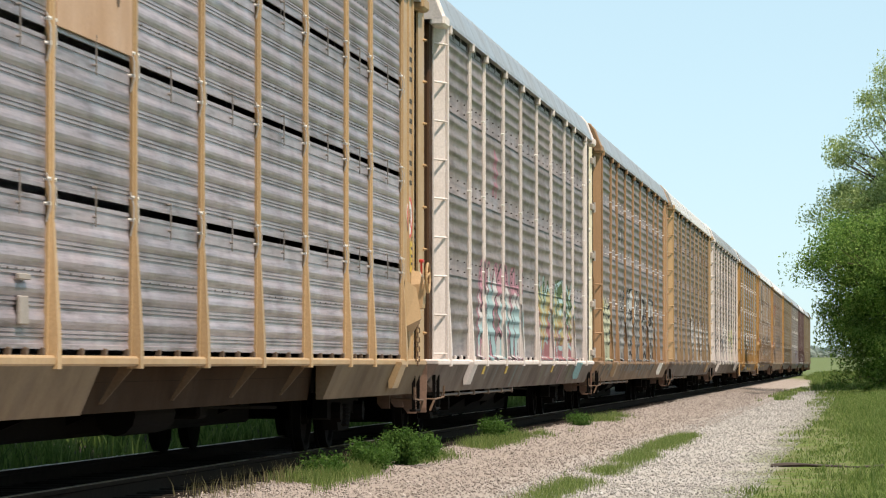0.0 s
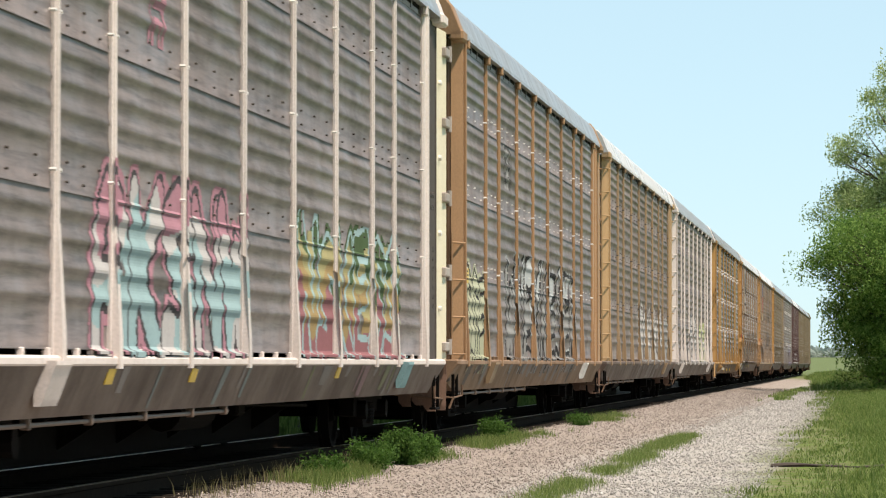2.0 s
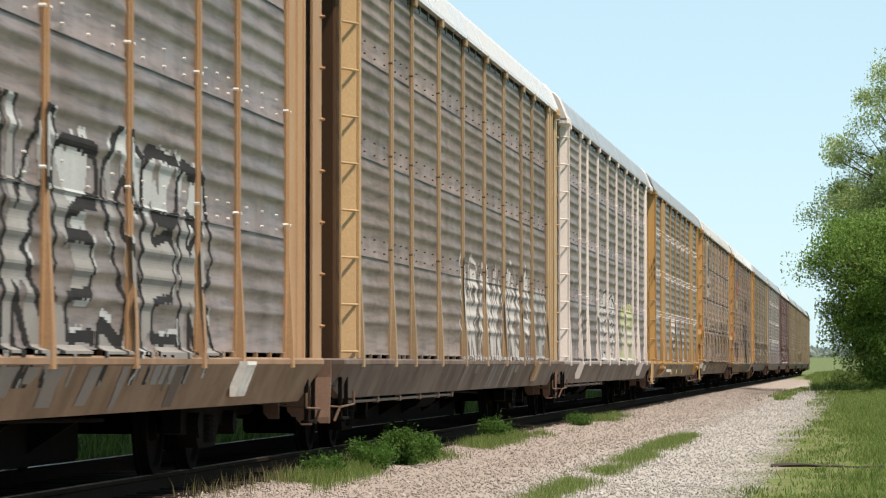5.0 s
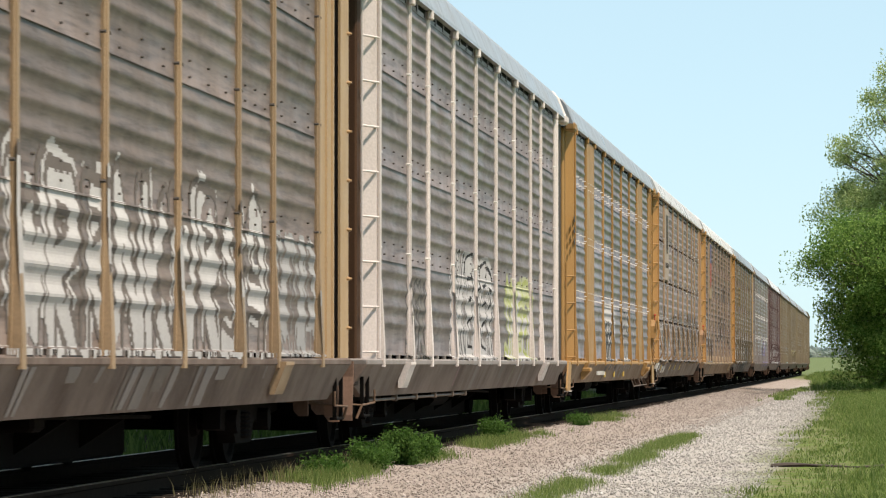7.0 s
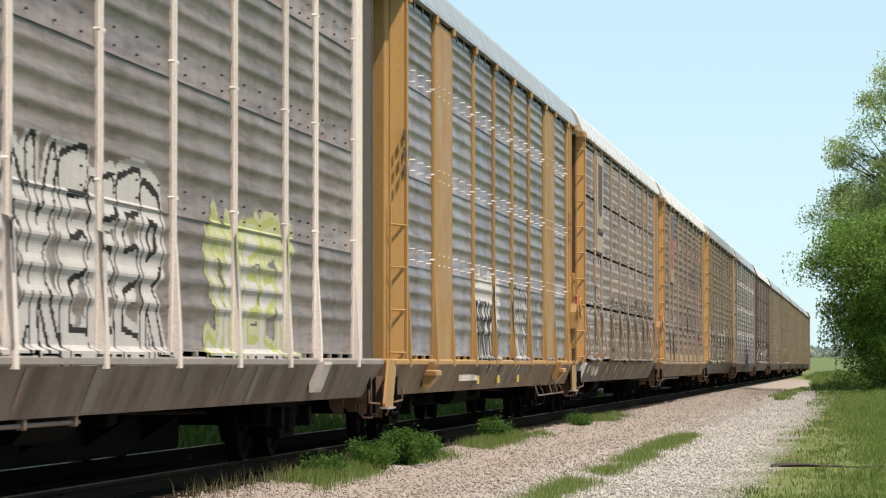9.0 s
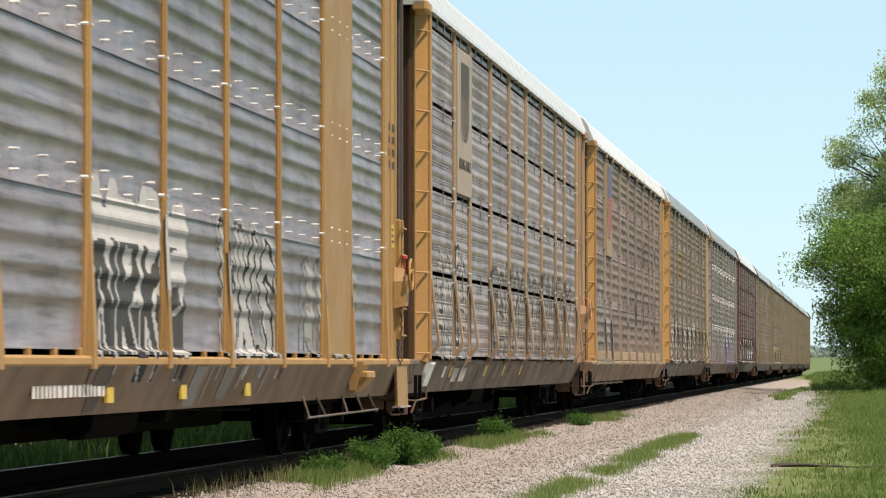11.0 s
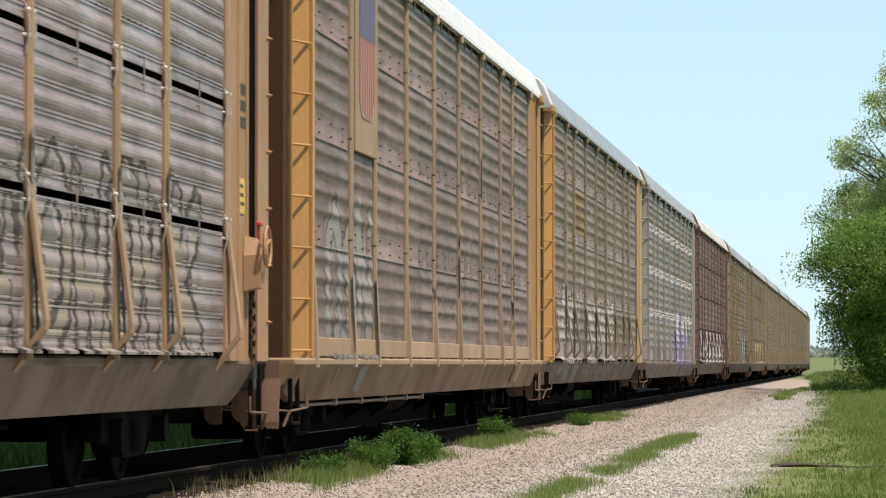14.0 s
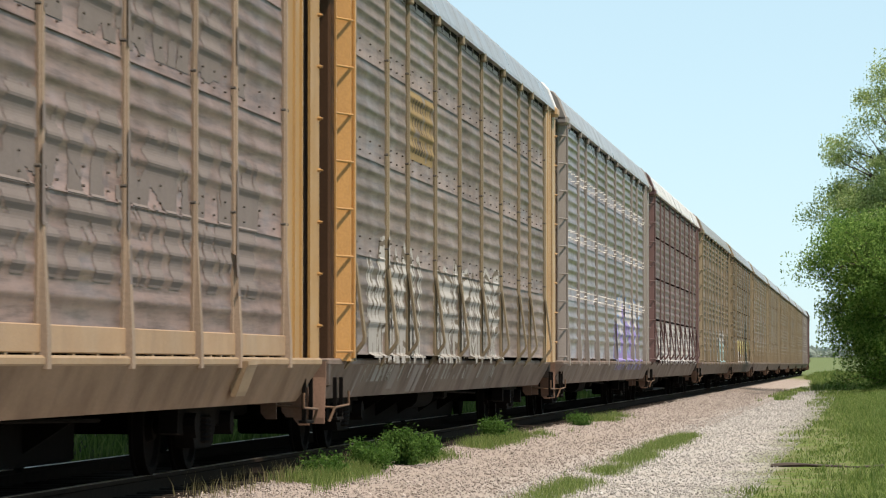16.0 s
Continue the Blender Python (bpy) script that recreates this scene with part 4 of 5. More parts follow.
    def edge():
        g = Geo().loft([[(SIDE - 0.055, yc, z), (SIDE - 0.03, yc, z), (SIDE - 0.025, ye, z), (SIDE - 0.055, ye, z)] for z in (SILL_HI - 0.03, EAVE - 0.02)])
        z = 1.3
        while z < EAVE - 0.1:
            g.tube((SIDE - 0.04, ye - 0.10, z), (SIDE + 0.0, ye - 0.10, z), 0.022, 6)
            g.tube((SIDE - 0.04, ye - 0.10, z), (SIDE + 0.022, ye - 0.10, z), 0.013, 6)
            z += 0.50
        return g.mesh("edge_strip", YELLOW)
    if o["edge"] and o["strip"]:
        part("edge_strip", shared(("edge", ye), edge), far, car)
    if o["edge"]:
        # added dark sheet standing for the shaded inside of the gap
        part("door_recess", shared("recess", lambda: Geo().box(SIDE - 0.24, SIDE - 0.16, yb, ye, SILL_HI - 0.03, EAVE - 0.04, 0.01).mesh("door_recess", BROWN_DARK)), BROWN_DARK, car)
        part("door_pillar", shared("dpillar", lambda: Geo().box(SIDE - 0.22, SIDE - 0.10, ye + 0.10, ye + 0.22, SILL_HI - 0.03, EAVE - 0.05, 0.02).mesh("door_pillar", BROWN_DARK)), o["door"], car)
    else:
        part("door_pillar", shared("dpillar2", lambda: Geo().box(SIDE - 0.24, SIDE - 0.07, yc + 0.02, ye, SILL_HI - 0.03, EAVE - 0.05, 0.03).mesh("door_pillar", BROWN_DARK)), o["door"], car)
    # end doors, folded in upright leaves
    for s in (-1, 1):
        y = -(HALF - 0.95) if s < 0 else HALF + 0.1
        leaf = shared("leaf", lambda: Geo().box(-0.16, 0.16, -0.05, 0.05, SILL_HI, EAVE - 0.04, 0.015).mesh("door_leaf", BROWN_DARK))
        g = shared("door_bar", lambda: Geo().box(-SIDE + 0.3, SIDE - 0.4, -0.02, 0.02, SILL_HI - 0.04, SILL_HI + 0.04, 0.01).mesh("end_door", BROWN_DARK))
        door = part("end_door", g, o["door"], car)
        door.location = (0, y, 0)
        for q in range(9):
            part("door_leaf", leaf, o["door"], door).location = (-SIDE + 0.22 + (0.305 if s < 0 else 0.325) * q, 0.03 * (-1) ** q, 0.002)
        end_gear(car, s, o["end"], o["sill"])
    g = shared("farwall", lambda: Geo().box(-SIDE, -SIDE + 0.06, -HALF + 0.6, HALF + 0.1, SILL_LO + 0.1, EAVE).mesh("far_side_wall", STEEL_DARK))
    part("far_side_wall", g, o["panel"], car)
    for i in range(1, 11):
        part("far_post", shared("fpost", lambda: Geo().box(-0.05, 0.0, -0.06, 0.06, SILL_HI, EAVE - 0.03, 0.01).mesh("far_post", TAN)), o["post"], car).location = (-SIDE, EDGES[i], 0)
    part("roof", roof_mesh(), o["roof"], car)
    part("roof_hood", shared("hood0", lambda: band((-HALF + 0.47, -HALF + 0.9), 0.0, 0.012).mesh("roof_hood", YELLOW)), o["hood"] or o["end"], car)
    part("roof_hood", shared("hood1", lambda: band((HALF - 0.12, HALF + 0.25), 0.0, 0.012).mesh("roof_hood", YELLOW)), o["hood"] or far, car)
    # added black band that gives the shaded gap between two roofs
    part("roof_seal", shared("gap_band", lambda: band((HALF + 0.25, HALF + 0.50), -0.03, -0.012).mesh("roof_seal", BLACK_STEEL)), BLACK_STEEL, car)
    for y in (-HALF + 0.75, HALF + 0.05):
        g = shared("rcap", lambda: Geo().box(-0.12, 0.07, -0.28, 0.28, -0.11, 0.04, 0.03).mesh("corner_cap", YELLOW))
        part("corner_cap", g, far if y > 0 else o["end"], car).location = (SIDE, y, EAVE)
    if o["brake"]:
        hand_brake(car, HALF - 0.70, far)
    return car, o
WHITE_P, BLACK_P, TEAL_P, PINK_P, GREEN_P, YEL_P, PURPLE_P, SILVER_P, BLUE_P = (0.40, 0.385, 0.385), (0.014, 0.013, 0.014), (0.202, 0.336, 0.353), (0.336, 0.168, 0.21), (0.21, 0.269, 0.109), (0.403, 0.353, 0.151), (0.218, 0.176, 0.378), (0.286, 0.281, 0.281), (0.168, 0.252, 0.42)

STAIN_P = (0.16, 0.15, 0.14)
KINDS = [
    dict(style="gap", panel=STEEL, post=YELLOW, end=YELLOW, sill=SILL_GOLD, flange=YELLOW, bolt=DUSTY_GREY, cut=True, brake=True),
    dict(panel=STEEL_DARK, post=WHITE, end=WHITE, flange=WHITE, bolt=INK, edge=False),
    dict(panel=STEEL_DARK, post=SIENNA, end=SIENNA, far=SIENNA, sill=SILL_TAN, flange=SILL_TAN, ladder_top=2.6),
    dict(panel=STEEL_TAN, post=TAN, end=YELLOW, far=YELLOW, roof=ROOF_WHITE, hood=ROOF_WHITE, flange=SILL_GREY, bolt=INK, post_bolt=INK),
    dict(panel=STEEL_DARK, post=WHITE, end=WHITE, flange=DUSTY_GREY, bolt=INK, edge=False),
    dict(panel=STEEL_COOL, post=OCHRE, end=OCHRE, far=OCHRE, sill=SILL_OCHRE, studs=True, plates=(2, 8), plate_mat=OCHRE, flange=OCHRE, brake=True, strip=False, corner=OCHRE, ladder_top=2.7, hood=ROOF_GREY),
    dict(style="gap", bolt=DUSTY_GREY, panel=STEEL_GREY, post=POST_CLAY, end=ORANGE, far=SIENNA, sill=SILL_BROWN, roof=ROOF_WHITE, flare=True, brake=True, hood=ROOF_WHITE),
    dict(panel=STEEL_BROWN, post=ROSE_TAN, end=ORANGE, far=OCHRE, sill=SILL_TAN, roof=ROOF_WHITE, flange=TAN, bolt=INK, post_bolt=INK, hood=ROOF_WHITE),
    dict(panel=STEEL_TAN, post=DUSTY_TAN, end=ORANGE, far=YELLOW, flare=True, roof=ROOF_GREY, hood=ROOF_WHITE, bolt=INK, post_bolt=INK),
    dict(panel=STEEL_PALE, post=DUSTY_GREY, end=DUSTY_GREY, studs=True),
    dict(style="gap", panel=STEEL_MAROON, post=MAROON, end=MAROON, flare=True, roof=ROOF_WHITE),
    dict(panel=STEEL_OLIVE, post=DUSTY_TAN, end=DUSTY_TAN),
    dict(style="gap", panel=STEEL_OLIVE, post=DUSTY_TAN, end=DUSTY_TAN, roof=ROOF_GREY),
]
LABELS = [
    "autorack railcar with grey ribbed panels, yellow posts and open seams",
    "dusty grey autorack railcar with white posts and teal graffiti",
    "grey autorack railcar with brown end posts and white graffiti",
    "brownish autorack railcar with tan posts and silvery graffiti",
    "grey autorack railcar with white posts and green-white graffiti",
    "pale grey autorack railcar with studs and flat tan plates",
    "grey autorack railcar with flared posts, slogan plate and graffiti",
    "dusty autorack railcar with an orange ladder end and shield plate",
    "brown-grey autorack railcar with flared posts and white graffiti",
    "silvery autorack railcar with studs and a purple graffito",
    "maroon autorack railcar with flared posts, white scrawl below",
    "olive-grey autorack railcar with tan posts, dusty",
    "yellowish autorack railcar with open seams, far down the train",
]
FOLLOW = (11, 12, 11, 12, 11, 9, 10, 11, 12, 12, 11)
# the slack in each coupling differs a little
SLACK = [-0.1, -0.08, 0.04, 0.28, 0.25, 0.05, -0.2, -0.02, 0.0, 0.0, 0.0] + [0.0] * 12
SHIFT = [-0.45, 0.1, 0.4, 1.33, 1.7, 1.4, 1.1, 1.2, 1.0, 1.5, 1.1, 1.2, 1.2]
CARS = []
for i in range(23):
    k = i if i < 13 else FOLLOW[(i - 13) % len(FOLLOW)]
    car, opts = autorack(KINDS[k], i < 10)
    tagged(car, LABELS[k], "railcar", "cars of the train")
    CARS.append((car, opts))

for ob in (*TRUCK.children, TRUCK):
    bpy.data.objects.remove(ob)


def on_car(i, *pieces):
    car, o = CARS[i]
    for y0, y1, *rest in pieces:
        graffiti(car, o, y0 + SHIFT[i], y1 + SHIFT[i], *rest)


DARK_GREEN_P, SALMON_P, GOLD_P, SKY_P = (0.05, 0.085, 0.035), (0.23, 0.095, 0.105), (0.27, 0.19, 0.085), (0.25, 0.36, 0.38)
on_car(1, (-7.8, -1.2, 0.98, 2.25, (WHITE_P, SKY_P, SKY_P, WHITE_P, PINK_P), (0.05, 0.045, 0.05), 3, 5, False, 0.35, 0.05), (1.7, 9.4, 0.98, 2.25, (SALMON_P, SALMON_P, GOLD_P, (0.29, 0.26, 0.13), DARK_GREEN_P), SKY_P, 5, 6, True, 0.25, 0.06, True), (-5.7, -5.2, 3.3, 3.95, (PINK_P,), PINK_P, 8, 1, False, -0.3))
on_car(2, (-12.0, -9.4, 0.80, 2.20, ((0.33, 0.34, 0.24), (0.36, 0.37, 0.27)), BLACK_P, 13, 3, True, 0.5, 0.06, True), (-6.3, 7.4, 0.78, 2.50, ((0.21, 0.20, 0.195), (0.22, 0.215, 0.21), (0.23, 0.23, 0.23), (0.37, 0.39, 0.40)), BLACK_P, 17, 9, True, -0.05, 0.085), (-6.6, -5.6, 3.5, 4.1, (SILVER_P,), (0.06, 0.06, 0.06), 19, 2, False, -0.3))
on_car(3, (-2.9, 7.2, 0.95, 2.35, ((0.40, 0.385, 0.38), (0.44, 0.425, 0.42)), (0.13, 0.11, 0.10), 23, 9, True, 0.0, 0.07), (7.9, 10.3, 1.0, 2.0, (SILVER_P,), SILVER_P, 24, 3, True, -0.2, 0.04))
on_car(4, (-10.9, -8.9, 1.0, 1.95, (STAIN_P,), (0.09, 0.087, 0.083), 28, 3, False, -0.4, 0.05), (-6.2, -0.6, 0.92, 2.30, (WHITE_P, WHITE_P), BLACK_P, 29, 6, True, 0.45, 0.045), (1.2, 5.8, 0.92, 2.15, (WHITE_P, WHITE_P, (0.36, 0.37, 0.24)), (0.30, 0.33, 0.12), 31, 5, True, 0.4, 0.06))
on_car(5, (-5.4, -1.9, 0.80, 2.12, ((0.035, 0.035, 0.036), (0.05, 0.05, 0.05), WHITE_P), WHITE_P, 37, 4, True, 0.5, 0.06, True), (-0.2, 2.6, 0.80, 2.05, (WHITE_P, SILVER_P), BLACK_P, 41, 3, True, 0.6, 0.045), (4.2, 8.0, 0.98, 1.9, ((0.25, 0.245, 0.24),), STAIN_P, 42, 4, False, -0.2, 0.04))
on_car(6, (-12.0, -8.6, 0.98, 2.36, ((0.27, 0.255, 0.25), (0.33, 0.31, 0.305)), (0.04, 0.038, 0.037), 43, 4, False, 0.4, 0.05), (-5.4, 9.4, 1.0, 2.30, ((0.21, 0.185, 0.18), (0.225, 0.20, 0.165), (0.25, 0.225, 0.22), (0.17, 0.165, 0.16)), (0.06, 0.05, 0.048), 47, 12, True, -0.05, 0.07, True))
on_car(7, (-11.9, -8.4, 0.95, 2.55, ((0.19, 0.18, 0.178), (0.225, 0.212, 0.208)), (0.10, 0.095, 0.095), 53, 3, True, 0.1, 0.06), (-4.5, 8.8, 3.2, 3.7, ((0.155, 0.130, 0.124),), (0.155, 0.130, 0.124), 55, 11, False, -0.15, -1.0), (-4.0, 9.2, 1.5, 2.6, ((0.155, 0.130, 0.124),), (0.155, 0.130, 0.124), 56, 9, False, -0.1, -1.0))
on_car(8, (-11.5, -6.8, 0.74, 2.20, ((0.28, 0.27, 0.26), (0.34, 0.33, 0.32)), (0.11, 0.09, 0.07), 59, 5, True, 0.15, 0.06), (-5.2, 3.1, 0.74, 2.15, ((0.27, 0.26, 0.25), (0.33, 0.32, 0.31)), (0.11, 0.09, 0.07), 61, 8, True, 0.1, 0.06))
on_car(9, (-0.4, 8.8, 0.80, 2.30, (PURPLE_P, PURPLE_P, WHITE_P), BLUE_P, 67, 6))
on_car(10, (-11.0, 9.0, 0.90, 1.90, (WHITE_P,), WHITE_P, 71, 12, True, 0.0))
on_car(11, (0.0, 6.0, 0.90, 2.0, (TEAL_P, SILVER_P), WHITE_P, 73, 4))
on_car(12, (-8.0, 8.0, 0.90, 1.8, (WHITE_P, YEL_P), WHITE_P, 79, 9))

for i, y0, y1, cols in ((1, -7.6, -1.0, (SILVER_P, WHITE_P, TEAL_P)), (1, 2.0, 9.4, (PINK_P, SILVER_P, GREEN_P)), (2, -12.0, -9.2, (SILVER_P, WHITE_P, BLACK_P)), (2, -5.8, 7.4, (BLACK_P, SILVER_P, SILVER_P)), (3, -2.9, 7.2, (WHITE_P, SILVER_P, STAIN_P)), (4, -6.2, -1.8, (SILVER_P, PINK_P)), (4, 0.2, 5.8, (GREEN_P, STAIN_P, SILVER_P)), (5, -5.4, 2.6, (WHITE_P, SILVER_P, BLACK_P)), (6, -12.0, 2.4, (SILVER_P, WHITE_P, BLACK_P)), (7, -11.9, -9.0, (SILVER_P, STAIN_P)), (8, -11.5, 3.1, (SILVER_P, WHITE_P))):
    paint_runs(CARS[i][0], CARS[i][1], y0 + SHIFT[i], y1 + SHIFT[i], cols, i * 7 + int(y1), 0.45)

FACE = SIDE - 0.013


def round_sign(car, y, z, r):
    g = Geo().tube((FACE, y, z), (FACE + 0.006, y, z), r, 28)
    s = part("warning_sign", g, SIGN_WHITE, car, "round white no-entry style warning sign")
    rings = []
    for k in range(29):
        a = k * math.tau / 28
        rings.append([(FACE + q, y + rr * math.cos(a), z + rr * math.sin(a)) for q, rr in ((0.006, r * 0.99), (0.010, r * 0.99), (0.010, r * 0.82), (0.006, r * 0.82))])
    g = Geo().loft(rings, caps=False)
    c = r * 0.62
    g.loft([[(FACE + q, y - c - 0.02, z + c), (FACE + q, y - c + 0.03, z + c), (FACE + q, y + c + 0.02, z - c), (FACE + q, y + c - 0.03, z - c)] for q in (0.006, 0.010)])
    part("red_ring", g, RED, s)
    g = Geo().box(FACE + 0.006, FACE + 0.009, y - 0.05, y + 0.06, z - 0.07, z + 0.10, 0.001)
    part("black_mark", g, INK, s)


def placard(car, y, z, w, h, material=PLACARD, lines=3):
    g = Geo().box(FACE, FACE + 0.006, y - w / 2, y + w / 2, z - h / 2, z + h / 2)
    p = part("placard", g, material, car, "small painted placard")
    g = Geo()
    for k in range(lines):
        q = z + h * (0.28 - 0.25 * k)
        g.box(FACE + 0.006, FACE + 0.008, y - w * 0.35, y + w * (0.15 + 0.1 * (k % 3)), q - h * 0.05, q + h * 0.05)
    tagged(part("placard_lines", g, INK, p), kind="stuff")


YE = HALF - 0.95
car0 = CARS[0][0]
round_sign(car0, YE - 0.05, 2.62, 0.24)
placard(car0, YE + 0.20, 2.17, 0.40, 0.36)
for q in range(3):
    bars(car0, FACE, YE + 0.05, 4.6 - 0.6 * q, 4, 0.45, 0.055, 0.06, INK, q)
bars(car0, FACE, YE + 0.35, 2.75, 5, 0.35, 0.05, 0.035, INK, 9)
ym = (EDGES[3] + EDGES[4]) / 2
g = Geo().box(SKIN + 0.02, SKIN + 0.035, ym - 1.28, ym + 1.28, 3.14, 4.06, 0.004)
tan_plate = part("tan_plate", g, PINK_TAN, car0, "tan plate over a ribbed panel")
for q, h in ((0.35, 0.42), (0.75, 0.5), (-0.6, 0.3)):
    g = Geo().loft([[(SKIN + x, ym + q - w, z) for x in (0.035, 0.039)] + [(SKIN + x, ym + q + w, z) for x in (0.039, 0.035)] for z, w in ((3.95 - h, 0.03), (3.95 - h * 0.6, 0.12), (3.95, 0.15))])
    part("dark_mark", g, GRIME, tan_plate)
yh = EDGES[3] - 0.85
g = Geo().box(SKIN + 0.02, SKIN + 0.045, yh - 0.13, yh + 0.13, 1.18, 1.36, 0.006).box(SKIN + 0.02, SKIN + 0.05, yh - 0.16, yh + 0.16, 1.46, 1.50, 0.006)
part("card_holder", g, GREY_PAINT, car0)
# folded access plate and chute beside the hand brake
g = Geo().loft([[(SIDE - 0.01, YE - 0.55, 1.35), (SIDE + 0.16, YE - 0.30, 1.45), (SIDE - 0.01, YE + 0.1, 1.25)], [(SIDE - 0.01, YE - 0.50, 1.90), (SIDE + 0.10, YE - 0.30, 1.80), (SIDE - 0.01, YE + 0.05, 1.75)]])
part("chain_guard", g, YELLOW, car0)


def jack_pad(i, y, material, w=0.5):
    car, o = CARS[i]
    d = 0.12 if o["flare"] else 0.0
    g = Geo().loft([[(SIDE - 0.06 - d, y - w / 2, z), (SIDE + q - d, y - w / 2, z), (SIDE + q - d, y - w / 2 + 0.05, z), (SIDE + q - d, y + w / 2, z), (SIDE - 0.06 - d, y + w / 2, z)] for z, q in ((0.66, -0.02), (0.70, 0.0), (0.90, 0.075), (0.925, 0.09), (0.955, 0.09))])
    part("jacking_pad", g, material, car)


for i, y, m in ((1, -9.2, WHITE), (1, 9.6, spray(TEAL_P)), (2, -8.4, TAN), (2, 9.0, SIGN_WHITE), (3, 9.2, TAN), (4, -9.5, WHITE), (4, 9.0, WHITE), (5, -9.6, OCHRE), (5, 9.4, OCHRE), (6, -11.3, SIGN_WHITE), (7, 9.2, TAN), (0, 11.0, YELLOW)):
    jack_pad(i, y, m)

# flat pockets under the sill ledge of the tan car, with a folded bracket
car5 = CARS[5][0]
for y in (-9.6, 9.6):
    g = Geo().box(SIDE - 0.05, SIDE + 0.12, y - 0.28, y + 0.28, 0.78, 0.86, 0.015).loft([[(SIDE - 0.05, y - 0.26, z), (SIDE + d, y - 0.26, z), (SIDE + d, y + 0.26, z), (SIDE - 0.05, y + 0.26, z)] for z, d in ((0.64, -0.02), (0.78, 0.11))])
    part("tow_bracket", g, OCHRE, car5)
bars(car5, SIDE - 0.045, -4.7, 0.86, 1, 2.3, 0.15, 0.0, PALE_INK, 4)
for y in (-3.3, -0.4, 2.7):
    g = Geo().box(SIDE - 0.07, SIDE - 0.05, y - 0.12, y + 0.12, 0.66, 0.78)
    part("yellow_tab", g, PLACARD, car5)
bars(car5, FACE + 0.01, EDGES[1] - 0.25, 3.6, 3, 0.5, 0.11, 0.09, INK, 14)
placard(car5, YE, 2.35, 0.30, 0.26)
bars(car5, FACE, YE, 3.6, 4, 0.6, 0.08, 0.06, INK, 21)
g = Geo().box(SIDE - 0.02, SIDE + 0.05, YE + 0.22, YE + 0.30, 1.2, 2.55, 0.012).box(SIDE - 0.02, SIDE + 0.05, YE + 0.48, YE + 0.56, 1.2, 2.55, 0.012)
for k in range(5):
    g.tube((SIDE + 0.07, YE + 0.18, 1.25 + 0.3 * k), (SIDE + 0.07, YE + 0.60, 1.25 + 0.3 * k), 0.013, 6)
part("brake_platform", g, OCHRE, car5)
# pipe rail slung below the sill, and folded plates hanging at both ends
g = Geo().tube((SIDE - 0.05, 6.2, 0.42), (SIDE - 0.05, 11.4, 0.44), 0.012, 8)
rail = part("pipe_rail", g, PIPE, car5, "dusty pipe rail below the sill")
for y, q in ((6.3, 0.02), (7.4, -0.18), (9.0, 0.05), (10.2, -0.10), (11.3, -0.22)):
    part("rail_hanger", Geo().tube((SIDE - 0.05, y, 0.42), (SIDE - 0.12, y + q, 0.62), 0.012, 6), PIPE, rail)
for y, d, w in ((-13.2, -0.35, 0.34), (13.05, 0.12, 0.48)):
    g = Geo().loft([[(SIDE - 0.02, y + q - w, z), (SIDE + 0.01, y + q - w, z), (SIDE + 0.01, y + q + w, z), (SIDE - 0.02, y + q + w, z)] for z, q in ((0.46, d), (0.50, d), (0.97, 0.0))])
    part("end_bracket", g, OCHRE, car5, "folded ochre plate hanging below the end")
    g = Geo().box(SIDE - 0.05, SIDE + 0.04, y + d - w, y + d + w, 0.44, 0.46)
    part("bracket_foot", g, GREY_PAINT, car5)

for y in (-7.2, -3.9, 4.3):
    g = Geo().loft([[(SIDE - q, y - 0.13, z), (SIDE - q + 0.008, y - 0.13, z), (SIDE - q + 0.008, y + 0.13, z), (SIDE - q, y + 0.13, z)] for z, q in ((0.90, 0.0), (0.79, 0.036))])
    part("yellow_tab", g, PLACARD, CARS[1][0])
# car with the slogan plate: plate over the two upper rows of the narrow bay
car6 = CARS[6][0]
yc = (EDGES[2] + EDGES[3]) / 2
W2 = EDGES[3] - EDGES[2] - 0.12
g = Geo().box(SKIN + 0.02, SKIN + 0.062, yc - W2 / 2, yc + W2 / 2, 3.13, 5.02, 0.006)
plate = part("slogan_plate", g, PLATE_PINK, car6, "pale plate with a faded shield")
text_part(car6, "BUILDING AMERICA", 0.20, SKIN + 0.065, yc, 3.46, INK, 0.82)


def shield(car, y, ztop, w, h, x, stripes, blue, pale):
    """A plain faded shield: dark head over upright stripes, with no lettering."""
    def edge(v):
        return w / 2 * (1.0 if v > 0.22 else math.sqrt(max(0.0, 1 - ((0.22 - v) / 0.22) ** 2)))
    g = Geo()
    n = 24
    rows = [[(x, y - edge(k / n), ztop - h + h * k / n), (x + 0.004, y - edge(k / n), ztop - h + h * k / n), (x + 0.004, y + edge(k / n), ztop - h + h * k / n), (x, y + edge(k / n), ztop - h + h * k / n)] for k in range(1, n + 1)]
    g.loft(rows)
    s = part("shield", g, pale, car, "faded shield emblem")
    g = Geo().loft([[(x + 0.004, y - edge(k / n) * 0.98, ztop - h + h * k / n), (x + 0.007, y - edge(k / n) * 0.98, ztop - h + h * k / n), (x + 0.007, y + edge(k / n) * 0.98, ztop - h + h * k / n), (x + 0.004, y + edge(k / n) * 0.98, ztop - h + h * k / n)] for k in range(14, n + 1)])
    part("shield_head", g, blue, s)
    g = Geo()
    m = 7
    for q in range(m):
        a = -w / 2 + w * (q + 0.25) / m
        b = a + w / m * 0.5
        mid = max(abs(a), abs(b))
        low = next((k / n for k in range(1, n + 1) if edge(k / n) >= mid), 0.5)
